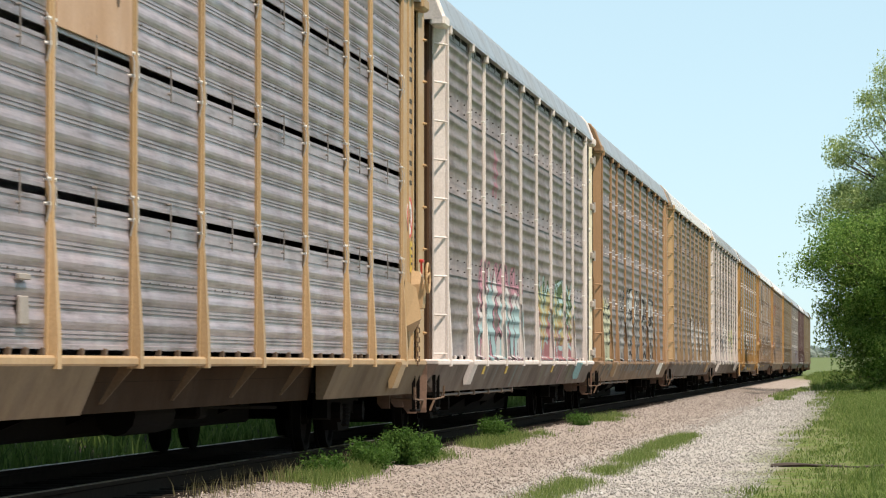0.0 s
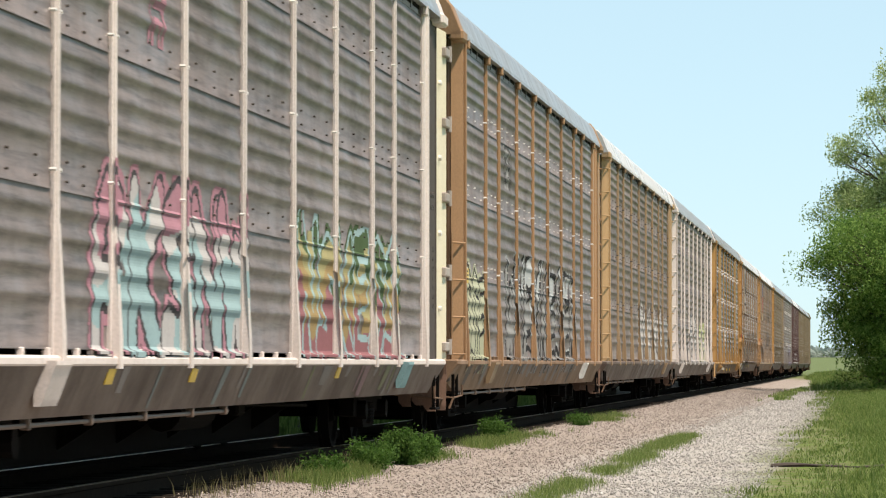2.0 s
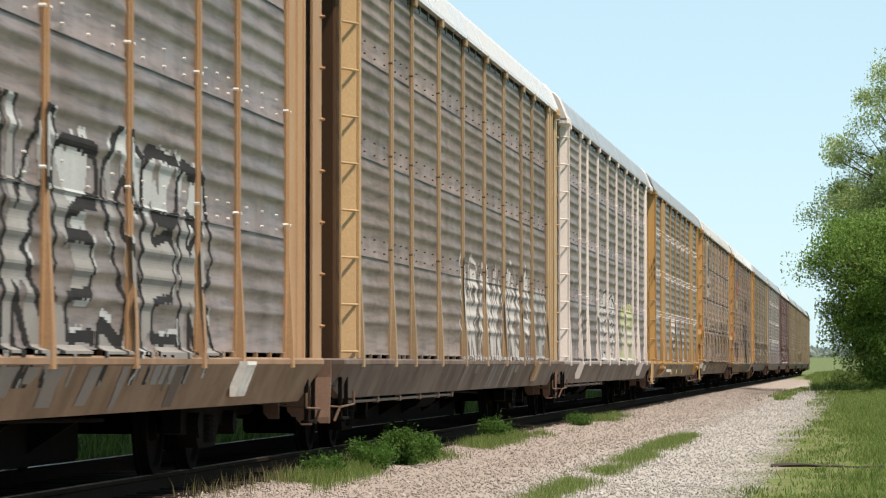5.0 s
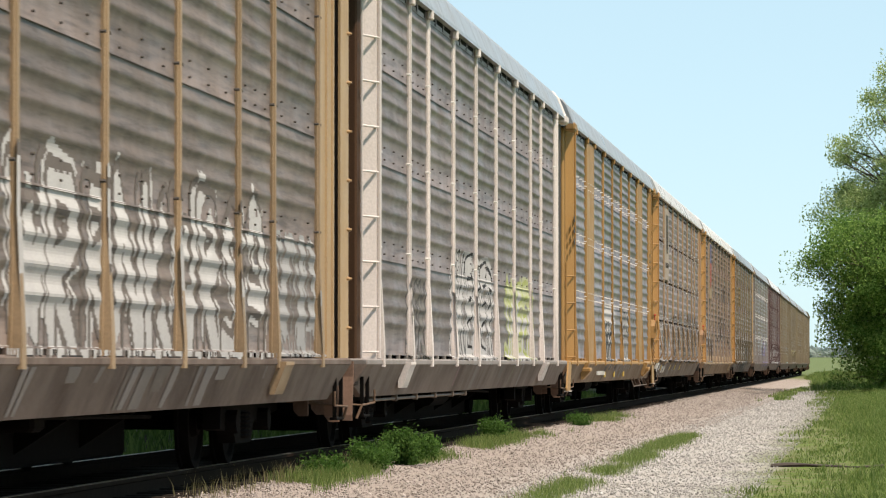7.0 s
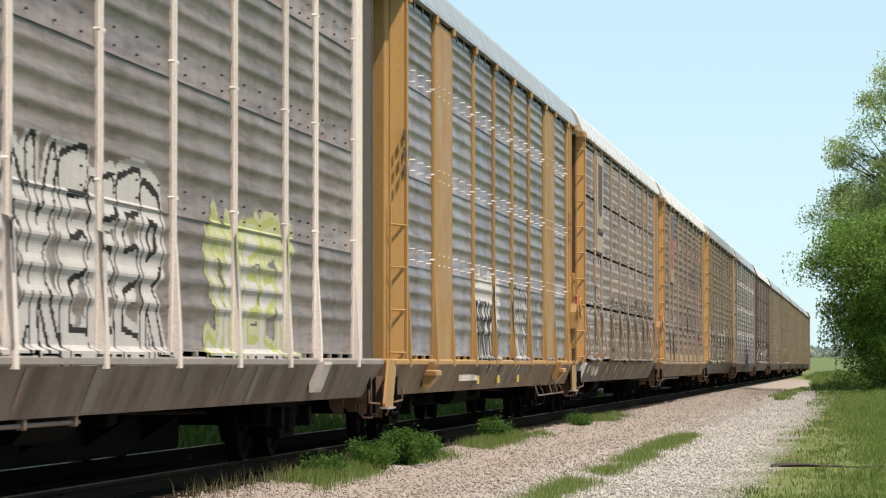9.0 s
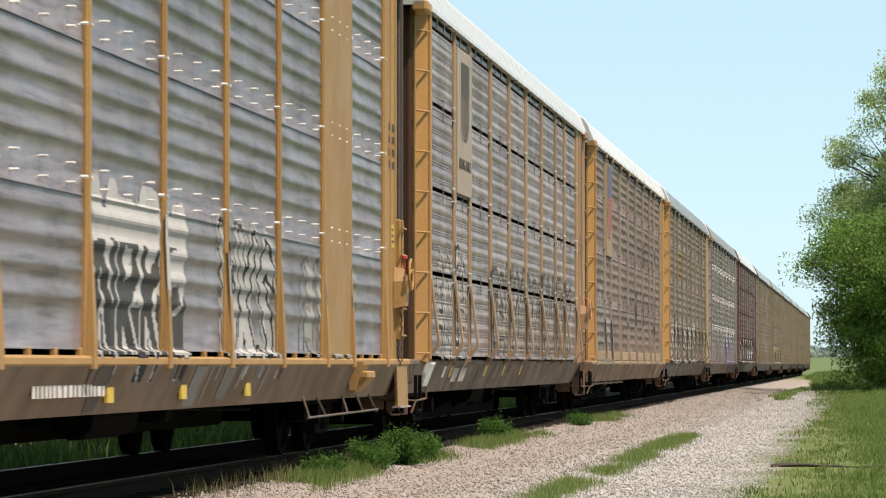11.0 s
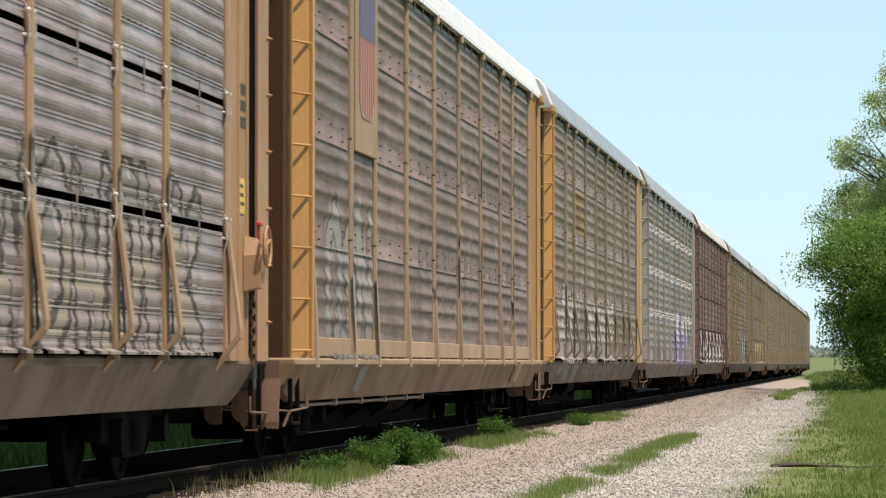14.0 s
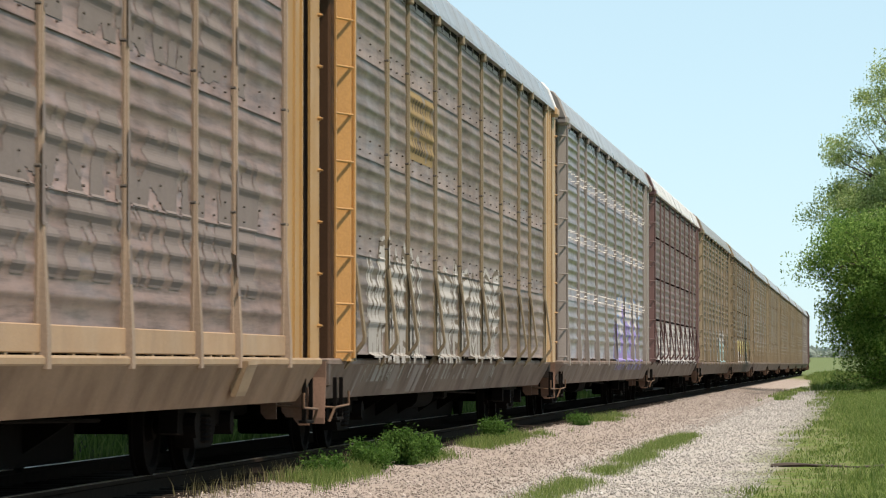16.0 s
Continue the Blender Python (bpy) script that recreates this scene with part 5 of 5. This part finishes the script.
        g.box(x + 0.004, x + 0.007, y + a, y + b, ztop - h + h * low, ztop - h + h * 14 / n)
    part("shield_stripes", g, stripes, s)


shield(car6, yc, 4.85, 0.95, 1.05, SKIN + 0.065, INK, INK, PLATE_PINK)
for y, m in ((-9.2, SIGN_WHITE), (-8.4, PLACARD), (-3.9, PLACARD), (-1.2, PLACARD), (1.6, PLACARD)):
    g = Geo().loft([[(SIDE - 0.112, y - 0.11, 0.90), (SIDE - 0.104, y - 0.11, 0.90), (SIDE - 0.104, y + 0.11, 0.90), (SIDE - 0.112, y + 0.11, 0.90)], [(SIDE - 0.165, y - 0.11, 0.76), (SIDE - 0.155, y - 0.11, 0.76), (SIDE - 0.155, y + 0.11, 0.76), (SIDE - 0.165, y + 0.11, 0.76)]])
    part("sill_tab", g, m, car6)
for k in range(16):
    y = -8.1 + 0.085 * k + (0.25 if k > 7 else 0)
    g = Geo().loft([[(SIDE - 0.108 - 0.35 * (0.90 - z) + d, y + q - 0.10 * (0.90 - z), z) for d, q in ((0, -0.014), (0.006, -0.014), (0.006, 0.014), (0, 0.014))] for z in (0.70, 0.88)])
    part("stencil_stroke", g, PALE_INK, car6)
placard(car6, YE, 2.35, 0.28, 0.30)
bars(car6, FACE, YE, 3.3, 3, 0.4, 0.09, 0.05, INK, 36)

# car with the painted shield
car7 = CARS[7][0]
g = Geo().box(SKIN + 0.02, SKIN + 0.062, yc - W2 / 2, yc + W2 / 2, 3.13, 5.02, 0.006)
part("shield_plate", g, TAN, car7, "tan plate behind the shield")
shield(car7, yc, 4.97, 1.25, 1.54, SKIN + 0.065, RED_SIGN, BLUE_SIGN, PLATE_PINK)
for i in range(1, 10):
    g = Geo().box(SKIN + 0.01, SKIN + 0.040, EDGES[i] + 0.05, EDGES[i + 1] - 0.05, SILL_HI + 0.014, 1.19, 0.008)
    part("kick_plate", g, POST_CLAY, car7)
# small sign over the third bay of the car with the flared brown posts
car8 = CARS[8][0]
ys = (EDGES[3] + EDGES[4]) / 2
def painted_patch(car, o, y0, y1, z0, z1, material, strokes, label):
    """A painted sign that lies on the ribs, with upright dark strokes in rows."""
    rnd = random.Random(5)
    marks = [(y0 + (y1 - y0) * (0.14 + 0.72 * k / 7), y0 + (y1 - y0) * (0.14 + 0.72 * k / 7) + rnd.uniform(0.05, 0.14)) for k in range(8)]
    sheets = (Geo(), Geo())
    dy, dz = (y1 - y0) / 60, 0.02
    for i in range(60):
        for j in range(int((z1 - z0) / dz)):
            y, z = y0 + i * dy, z0 + j * dz
            v = (z - z0) / (z1 - z0)
            dark = any(a <= y <= b for a, b in marks) and any(a < v < a + 0.2 for a in (0.1, 0.4, 0.7))
            if noise.noise(Vector((y * 3.0, z * 4.0, 2.0))) > 0.35:
                continue
            xl, xh = drape(o["style"], o["flare"], y + dy / 2, z + 0.001) + 0.004, drape(o["style"], o["flare"], y + dy / 2, z + dz - 0.001) + 0.004
            sheets[dark].add([(xl, y, z), (xl, y + dy, z), (xh, y + dy, z + dz), (xh, y, z + dz)], [(0, 1, 2, 3)])
    sign = part("painted_sign", sheets[0], material, car, label)
    tagged(part("lettering", sheets[1], strokes, sign), kind="stuff")


painted_patch(car8, CARS[8][1], ys - 1.25, ys + 1.25, 3.32, 4.12, spray((0.22, 0.155, 0.075)), spray((0.09, 0.065, 0.045)), "faded yellow sign painted on the ribs")

# cream folding door with hinges on the brown-ended car, and its stencil
car2 = CARS[2][0]
g = Geo().loft([[(SIDE - 0.20, -HALF - 1.05, z), (SIDE - 0.15, -HALF - 1.05, z), (SIDE - 0.10, -HALF + 0.0, z), (SIDE - 0.16, -HALF + 0.0, z)] for z in (SILL_HI, EAVE - 0.05)])
door = part("folding_door", g, CREAM, car2, "cream folding end door")
for z in (1.15, 2.1, 3.05, 4.0, 4.9):
    g = Geo().box(SIDE - 0.16, SIDE - 0.06, -HALF - 0.35, -HALF + 0.20, z - 0.06, z + 0.06, 0.015).tube((SIDE - 0.07, -HALF + 0.12, z - 0.10), (SIDE - 0.07, -HALF + 0.12, z + 0.10), 0.03, 8)
    part("hinge", g, GREY_PAINT, door)
    g = Geo().tube((SIDE - 0.16, -HALF - 0.60, z + 0.48), (SIDE - 0.09, -HALF - 0.60, z + 0.48), 0.035, 10)
    part("bolt", g, BOLT, door)
car1 = CARS[1][0]
text_part(car1, "WARNING", 0.11, FACE + 0.002, HALF - 0.75, 2.95, INK, 0.9)
bars(car1, FACE, HALF - 0.75, 2.86, 1, 0.35, 0.06, 0.05, INK, 61)
bars(car1, FACE, HALF - 0.62, 2.35, 7, 0.16, 0.055, 0.06, INK, 62)
placard(car2, -HALF + 1.75, 2.1, 0.26, 0.20)


# ---- plants, stones and far things ----
def leaf_material(name, lo, mid, hi):
    m, n, l, b = mat_nodes(name, 0.7)
    b.inputs["Specular IOR Level"].default_value = 0.2
    g = n.new("ShaderNodeNewGeometry")
    c = ramp(n, l, g.outputs["Random Per Island"], [(0.0, lo), (0.5, mid), (1.0, hi)])
    l.new(c, b.inputs["Base Color"])
    tr = n.new("ShaderNodeBsdfTranslucent")
    l.new(c, tr.inputs["Color"])
    mx = n.new("ShaderNodeMixShader")
    mx.inputs[0].default_value = 0.5
    l.new(b.outputs[0], mx.inputs[1])
    l.new(tr.outputs[0], mx.inputs[2])
    l.new(mx.outputs[0], n["Material Output"].inputs["Surface"])
    return m


GRASS = leaf_material("grass_blades", (0.065, 0.115, 0.024), (0.145, 0.205, 0.052), (0.235, 0.275, 0.105))
# grass green darkened so the bank reads as lying in the train's shade
BANK_SHADE = leaf_material("bank_grass", (0.03, 0.06, 0.012), (0.07, 0.12, 0.025), (0.13, 0.18, 0.05))
DRY_GRASS = leaf_material("dry_grass", (0.101, 0.101, 0.042), (0.185, 0.168, 0.0756), (0.302, 0.269, 0.151))
WEED = leaf_material("weed_leaves", (0.028, 0.068, 0.011), (0.058, 0.13, 0.022), (0.11, 0.20, 0.045))
LEAF = leaf_material("tree_leaves", (0.045, 0.10, 0.018), (0.13, 0.235, 0.045), (0.28, 0.40, 0.11))
LEAF_PALE = leaf_material("pale_tree_leaves", (0.15, 0.22, 0.07), (0.29, 0.38, 0.14), (0.48, 0.55, 0.27))
BARK = plain("bark", (0.09, 0.07, 0.05), 0.95, 0.0, 0.4, 14.0)
RNG = np.random.default_rng(7)


def mesh_np(name, verts, faces, material):
    """verts (n, 3) and faces (m, k) as arrays."""
    me = bpy.data.meshes.new(name)
    m, k = faces.shape
    me.vertices.add(len(verts))
    me.vertices.foreach_set("co", verts.astype(np.float32).ravel())
    me.loops.add(m * k)
    me.loops.foreach_set("vertex_index", faces.astype(np.int32).ravel())
    me.polygons.add(m)
    me.polygons.foreach_set("loop_start", np.arange(0, m * k, k, dtype=np.int32))
    me.update(calc_edges=True)
    me.materials.append(material)
    return me


def blades(name, x, y, h, w, material, label, lean=0.8):
    """Grass: one bent blade of two pieces at each place."""
    n = len(x)
    z = np.array([ground_z(a, b) for a, b in zip(x, y)]) - 0.01
    a = RNG.uniform(0, math.tau, n)
    d = np.c_[np.cos(a), np.sin(a)]
    t = RNG.uniform(0, math.tau, n)
    k = RNG.uniform(0.1, lean, n) * h
    b = np.c_[np.cos(t), np.sin(t)]
    base = np.c_[x, y, z]
    side = np.c_[d * (w / 2)[:, None], np.zeros(n)]
    mid = base + np.c_[b * (k * 0.35)[:, None], h * 0.6]
    tip = base + np.c_[b * k[:, None], h]
    v = np.stack([base - side, base + side, mid + side * 0.8, mid - side * 0.8, tip], 1).reshape(-1, 3)
    i = np.arange(n)[:, None] * 5
    f = np.concatenate([i + [[0, 1, 2]], i + [[0, 2, 3]], i + [[3, 2, 4]]])
    ob = new(name, mesh_np(name, v, f, material))
    return tagged(ob, label, "grass", kind="stuff")


def verge():
    n = 190000
    y = 27 + 175 * RNG.random(n) ** 1.9
    x = -1.7 - 0.0145 * np.clip(y - 90, 0, 110) + RNG.random(n) * 4.4
    fade = np.array([noise.noise(Vector((a * 0.9, b * 0.25, 2.0))) for a, b in zip(x, y)])
    thin = np.array([noise.noise(Vector((a * 2.0, b * 0.5, 7.0))) for a, b in zip(x, y)])
    edge = -1.15 - 0.0145 * np.clip(y - 90, 0, 110)
    keep = (x > edge + fade * 0.6 + 1.25 * (RNG.random(n) ** 1.4)) & ~((thin > 0.12) & (y < 60) & (RNG.random(n) < 0.75)) & ~((np.abs(y - 43.0) < 0.7) & (x > -1.1) & (x < 0.3))
    x, y = x[keep], y[keep]
    clump = np.array([noise.noise(Vector((a * 1.6, b * 0.5, 21.0))) for a, b in zip(x, y)])
    h = RNG.uniform(0.018, 0.060, len(x)) * (1 + 2.2 * np.clip(clump, 0, 1)) * (1 + np.clip((x + 0.6) * 0.9, 0, 1.6)) * (1 + 0.3 * (y > 60))
    blades("verge_grass", x, y, h, RNG.uniform(0.005, 0.010, len(x)) * (1 + y / 90), GRASS, "green grass along the gravel road", 1.0)


def far_verge():
    """Rank grass where the road runs out into the field."""
    n = 34000
    y = 165 + 260 * RNG.random(n) ** 1.2
    x = -5.0 + 8.0 * RNG.random(n)
    edge = np.interp(y, [165, 200, 250, 290, 425], [-2.5, -2.9, -3.2, -4.6, -4.8])
    tuft = np.array([noise.noise(Vector((a * 0.5, b * 0.06, 33.0))) for a, b in zip(x, y)])
    keep = (x > edge + 0.4 * tuft) & (tuft > -0.3)
    x, y, tuft = x[keep], y[keep], tuft[keep]
    blades("field_grass", x, y, RNG.uniform(0.12, 0.45, len(x)) * (1 + np.clip(tuft, 0, 1)), RNG.uniform(0.03, 0.06, len(x)), GRASS, "rank grass where the road runs out", 0.8)


def strips():
    n = 22000
    y = 27 + 35 * RNG.random(n)
    x = -2.82 + RNG.normal(0, 0.13, n) - 0.002 * (y - 45)
    fade = np.array([noise.noise(Vector((a * 1.5, b * 0.35, 5.0))) for a, b in zip(x, y)])
    keep = fade > RNG.normal(-0.15, 0.14, n)
    x, y = x[keep], y[keep]
    blades("road_grass", x, y, RNG.uniform(0.02, 0.11, len(x)), RNG.uniform(0.003, 0.007, len(x)), GRASS, "grass growing between the wheel ruts")
    n = 2600
    y = 118 + 60 * RNG.random(n)
    x = -2.9 + RNG.normal(0, 0.22, n)
    keep = np.array([noise.noise(Vector((a, b * 0.12, 9.0))) for a, b in zip(x, y)]) > 0.02
    blades("road_grass", x[keep], y[keep], RNG.uniform(0.06, 0.18, keep.sum()), np.full(keep.sum(), 0.03), GRASS, "grass growing between the wheel ruts")
    # along the foot of the ballast
    n = 26000
    y = 33 + 58 * RNG.random(n) ** 1.2
    x = -5.12 + RNG.normal(0, 0.14, n)
    fade = np.array([noise.noise(Vector((0.3, b * 0.22, 11.0))) + 0.5 * noise.noise(Vector((a * 2, b * 0.8, 3.0))) for a, b in zip(x, y)])
    keep = fade > 0.02
    x, y = x[keep], y[keep]
    blades("ballast_grass", x, y, RNG.uniform(0.04, 0.16, len(x)), RNG.uniform(0.004, 0.009, len(x)), GRASS, "grass at the foot of the ballast")
    n = 380
    y = 30 + 12 * RNG.random(n)
    x = -5.36 + RNG.normal(0, 0.14, n)
    blades("dry_weeds", x, y, RNG.uniform(0.05, 0.22, n), RNG.uniform(0.004, 0.007, n), DRY_GRASS, "dry stalks beside the ballast", 0.6)


def weed(x, y, r, h, n, label):
    """A low bushy weed: stems and many small leaves."""
    g = Geo()
    z0 = ground_z(x, y)
    rnd = random.Random(int(x * 100 + y * 10))
    top = []
    for k in range(14):
        a, q = rnd.uniform(0, math.tau), rnd.uniform(0.2, 1.0)
        tip = (x + r * q * math.cos(a) * 0.8, y + r * q * math.sin(a) * 1.6, z0 + h * rnd.uniform(0.6, 1.0))
        g.tube((x + 0.06 * math.cos(a), y + 0.06 * math.sin(a), z0 - 0.02), tip, 0.006, 4, 0.002)
        top.append(tip)
    plant = thing("weed", g, WEED, label, "weed", "weeds by the track")
    n *= 5
    c = np.array(top)[RNG.integers(0, 14, n)]
    t = RNG.random((n, 1)) ** 0.6
    p = np.array([[x, y, z0]]) * (1 - t) + c * t + RNG.normal(0, 0.05, (n, 3))
    p[:, 2] = np.maximum(p[:, 2], z0 + 0.02)
    part("leaves", leaf_quads("leaves", p, 0.011, 0.028, WEED), WEED, plant)


def leaf_quads(name, p, lo, hi, material):
    """Small folded leaves at the places p."""
    n = len(p)
    u = RNG.normal(0, 1, (n, 3))
    u /= np.linalg.norm(u, axis=1)[:, None]
    w = np.cross(u, RNG.normal(0, 1, (n, 3)))
    w /= np.linalg.norm(w, axis=1)[:, None]
    s = RNG.uniform(lo, hi, (n, 1))
    up = np.cross(u, w) * s * 0.22
    v = np.stack([p - u * s, p + w * s * 0.42 + up, p + u * s, p - w * s * 0.42 + up], 1).reshape(-1, 3)
    i = np.arange(n)[:, None] * 4
    f = np.concatenate([i + [[0, 1, 2]], i + [[0, 2, 3]]])
    return mesh_np(name, v, f, material)


CROWNS = []


def tree(x, y, height, lobes, clumps, per, material, label, seed):
    """Tapered trunk, a bent limb to every clump, and a crown of small leaves in loose clumps that fill the lobes (dx, dy, z, radius, half height)."""
    rnd = random.Random(seed)
    z0 = ground_z(x, y) - 0.05
    base = Vector((x, y, z0))
    top = base + Vector((rnd.uniform(-0.4, 0.4), rnd.uniform(-0.4, 0.4), height * 0.9))
    g = Geo().tube(base, base.lerp(top, 0.3), height * 0.020, 10, height * 0.015)
    g.tube(base.lerp(top, 0.3), top, height * 0.015, 8, height * 0.003)
    total = sum(r * r * h for _, _, _, r, h in lobes)
    leaves = []
    for dx, dy, cz, r, h in lobes:
        for k in range(max(4, int(clumps * r * r * h / total))):
            d = Vector((rnd.gauss(0, 1), rnd.gauss(0, 1), rnd.gauss(0, 1))).normalized() * rnd.random() ** 0.38
            c = Vector((x + dx + d.x * r, y + dy + d.y * r, z0 + cz + d.z * h))
            if c.z < z0 + 0.3:
                continue
            root = base.lerp(top, min(0.95, max(0.06, (c.z - z0) * rnd.uniform(0.55, 0.8) / (height * 0.9))))
            mid = root.lerp(c, 0.55) + Vector((rnd.uniform(-0.2, 0.2), rnd.uniform(-0.2, 0.2), rnd.uniform(0.0, 0.3)))
            g.tube(root, mid, height * 0.0045, 5, height * 0.003)
            g.tube(mid, c, height * 0.003, 4, 0.006)
            n = int(per * rnd.uniform(0.4, 1.3))
            s = rnd.uniform(0.22, 0.50)
            leaves.append(np.array([tuple(c)]) + np.clip(RNG.normal(0, 1, (n, 3)), -1.9, 1.9) * np.array([[s, s, s * 0.7]]))
    t = thing("tree", g, BARK, label, "tree", "trees by the road")
    t.data.transform(Matrix.Translation(-base))
    t.location = base
    p = np.concatenate(leaves)
    p = p[p[:, 2] > z0 + 0.2]
    crown = part("crown", leaf_quads("crown", p - np.array([tuple(base)]), 0.04, 0.085, material), material, t)
    CROWNS.append((crown, 0.014 * height, rnd.uniform(0, 6)))


def stones():
    """Loose gravel and ballast stones lying on the road."""
    for name, n, xlo, xhi, col, label in (("gravel", 34000, -3.3, -1.0, ((0.20, 0.187, 0.178), (0.30, 0.284, 0.269), (0.42, 0.401, 0.383)), "pale crushed gravel on the road"), ("ballast_stones", 34000, -5.6, -2.9, ((0.15, 0.124, 0.11), (0.25, 0.211, 0.189), (0.40, 0.353, 0.322)), "pinkish ballast stones beside the track")):
        m, nd, l, b = mat_nodes(name, 0.9)
        g = nd.new("ShaderNodeNewGeometry")
        l.new(ramp(nd, l, g.outputs["Random Per Island"], [(0.0, col[0]), (0.55, col[1]), (1.0, col[2])]), b.inputs["Base Color"])
        y = 27 + 150 * RNG.random(n) ** 2.2
        x = xlo + (xhi - xlo) * RNG.random(n)
        z = np.array([ground_z(a, b) for a, b in zip(x, y)])
        s = RNG.uniform(0.005, 0.013, (n, 1)) * (1 + (RNG.random((n, 1)) > 0.95)) * (1 + np.clip(y - 60, 0, 200)[:, None] / 120)
        base = np.array([[1, 0, 0], [0, 1, 0], [-1, 0, 0], [0, -1, 0], [0, 0, 0.75], [0, 0, -0.7]], float)
        v = base[None] + RNG.normal(0, 0.22, (n, 6, 3))
        a = RNG.uniform(0, math.tau, n)
        c, q = np.cos(a)[:, None], np.sin(a)[:, None]
        v = np.stack([v[:, :, 0] * c - v[:, :, 1] * q, v[:, :, 0] * q + v[:, :, 1] * c, v[:, :, 2]], 2)
        v = v * s[:, :, None] + np.c_[x, y, z + 0.008][:, None, :]
        f0 = np.array([[0, 1, 4], [1, 2, 4], [2, 3, 4], [3, 0, 4], [1, 0, 5], [2, 1, 5], [3, 2, 5], [0, 3, 5]])
        f = (f0[None] + (np.arange(n) * 6)[:, None, None]).reshape(-1, 3)
        ob = new(name, mesh_np(name, v.reshape(-1, 3), f, m))
        tagged(ob, label, "gravel", kind="stuff")


def timber():
    g = Geo()
    for off, r0, n in ((0.0, 0.026, 13), (0.12, 0.015, 9)):
        rings = []
        for k in range(n):
            t = k / (n - 1)
            x, y = -1.08 + off + (1.28 - off) * t, 43.4 - 0.5 * t + 0.12 * math.sin(5 * t + off * 20) + off
            z = ground_z(x, y) + 0.012 + 0.012 * math.sin(7 * t + off)
            r = r0 * (1 - 0.4 * t) * (1 + 0.25 * math.sin(13 * t))
            rings.append([(x, y + r * 1.5 * math.cos(q), z + r * math.sin(q)) for q in [i * math.tau / 8 for i in range(8)]])
        g.loft(rings)
    thing("fallen_branch", g, BROWN_DARK, "dark fallen branch lying in the grass", "branch")


def bank_grass():
    """Tall grass and low bushes on the bank beyond the track."""
    n = 36000
    y = 22 + 110 * RNG.random(n) ** 1.3
    x = -8.9 - 4.0 * RNG.random(n)
    tuft = np.array([noise.noise(Vector((a * 0.9, b * 0.4, 17.0))) for a, b in zip(x, y)])
    keep = tuft > -0.45
    x, y, tuft = x[keep], y[keep], tuft[keep]
    blades("bank_grass", x, y, RNG.uniform(0.10, 0.30, len(x)) * (1 + np.clip(tuft, 0, 1)), RNG.uniform(0.016, 0.034, len(x)), BANK_SHADE, "tall grass on the bank, its green darkened for the train's shade", 0.7)
    n = 30000
    y = 15 + 150 * RNG.random(n)
    x = -13.4 + RNG.normal(0, 0.5, n)
    top = np.array([1.6 + 1.2 * noise.noise(Vector((b * 0.25, 0, 6))) for b in y])
    z = 0.2 + RNG.random(n) * top
    ob = new("thicket", leaf_quads("thicket", np.c_[x, y, z], 0.06, 0.13, WEED))
    tagged(ob, "green bushes on the bank beyond the track", "bushes", kind="stuff")


def far_woods():
    n = 16000
    x = RNG.uniform(-260, 260, n)
    y = 950 + RNG.uniform(-15, 15, n)
    top = np.array([2.2 + 0.7 * noise.noise(Vector((a * 0.03, 0, 1))) + 1.2 * noise.noise(Vector((a * 0.15, 0, 4))) for a in x])
    z = 2.0 + RNG.random(n) ** 0.7 * np.maximum(1.0, top)
    # pale blue-grey leaves: the haze of distance is put into their colour
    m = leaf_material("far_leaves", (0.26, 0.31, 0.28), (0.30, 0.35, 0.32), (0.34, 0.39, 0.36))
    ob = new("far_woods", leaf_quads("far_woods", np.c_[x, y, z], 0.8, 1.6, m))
    tagged(ob, "distant line of trees beyond the fields, haze put into their colour", "woods", kind="stuff")


stones()
verge()
far_verge()
strips()
for x, y, r, h, n in ((-5.02, 41.5, 0.42, 0.34, 1500), (-5.12, 39.2, 0.34, 0.26, 900), (-5.05, 43.6, 0.30, 0.26, 800), (-5.25, 53.5, 0.30, 0.28, 700), (-5.2, 36.5, 0.28, 0.16, 400), (-5.1, 68.0, 0.4, 0.2, 400)):
    weed(x, y, r, h, n, "leafy green weed at the edge of the ballast")
timber()
bank_grass()
tree(1.12, 150.0, 7.4, ((-0.5, 0, 4.9, 3.2, 2.0), (0.2, 0, 2.8, 2.4, 2.4), (1.0, 0, 5.6, 3.0, 2.2), (-1.7, 0, 2.7, 1.4, 1.4), (-1.0, 0, 1.2, 1.6, 1.0)), 290, 440, LEAF, "bushy dark green tree leaning over the road", 4)
tree(3.4, 165.0, 16.5, ((-0.2, 0, 10.2, 4.6, 5.0), (-3.3, 0, 8.2, 1.9, 2.6), (-1.5, 0, 7.4, 4.2, 3.0), (0.2, 0, 13.8, 2.8, 2.6), (0, 0, 4.2, 3.8, 3.2)), 520, 430, LEAF_PALE, "tall pale green tree behind the bushy one", 9)
tree(2.2, 153.0, 3.0, ((0.0, 0, 1.5, 2.6, 1.3),), 60, 300, LEAF, "low dark shrub at the foot of the trees", 15)
far_woods()




def motions():
    for i, (car, _) in enumerate(CARS):
        start = FIRST + i * PITCH + SLACK[i]
        rows = []
        for t, run in RUN:
            x, y, a = track_point(start - run)
            rows.append((t, pose(x, y, 0, 0, 0, math.degrees(a))))
        walk(car, rows)
    # the crowns stir in the wind
    for crown, reach, phase in CROWNS:
        walk(crown, [(0.5 * q, pose(reach * math.sin(1.7 * 0.5 * q + phase), reach * 0.4 * math.sin(1.1 * 0.5 * q), 0.3 * reach * math.sin(2.3 * 0.5 * q + phase))) for q in range(33)])


motions()
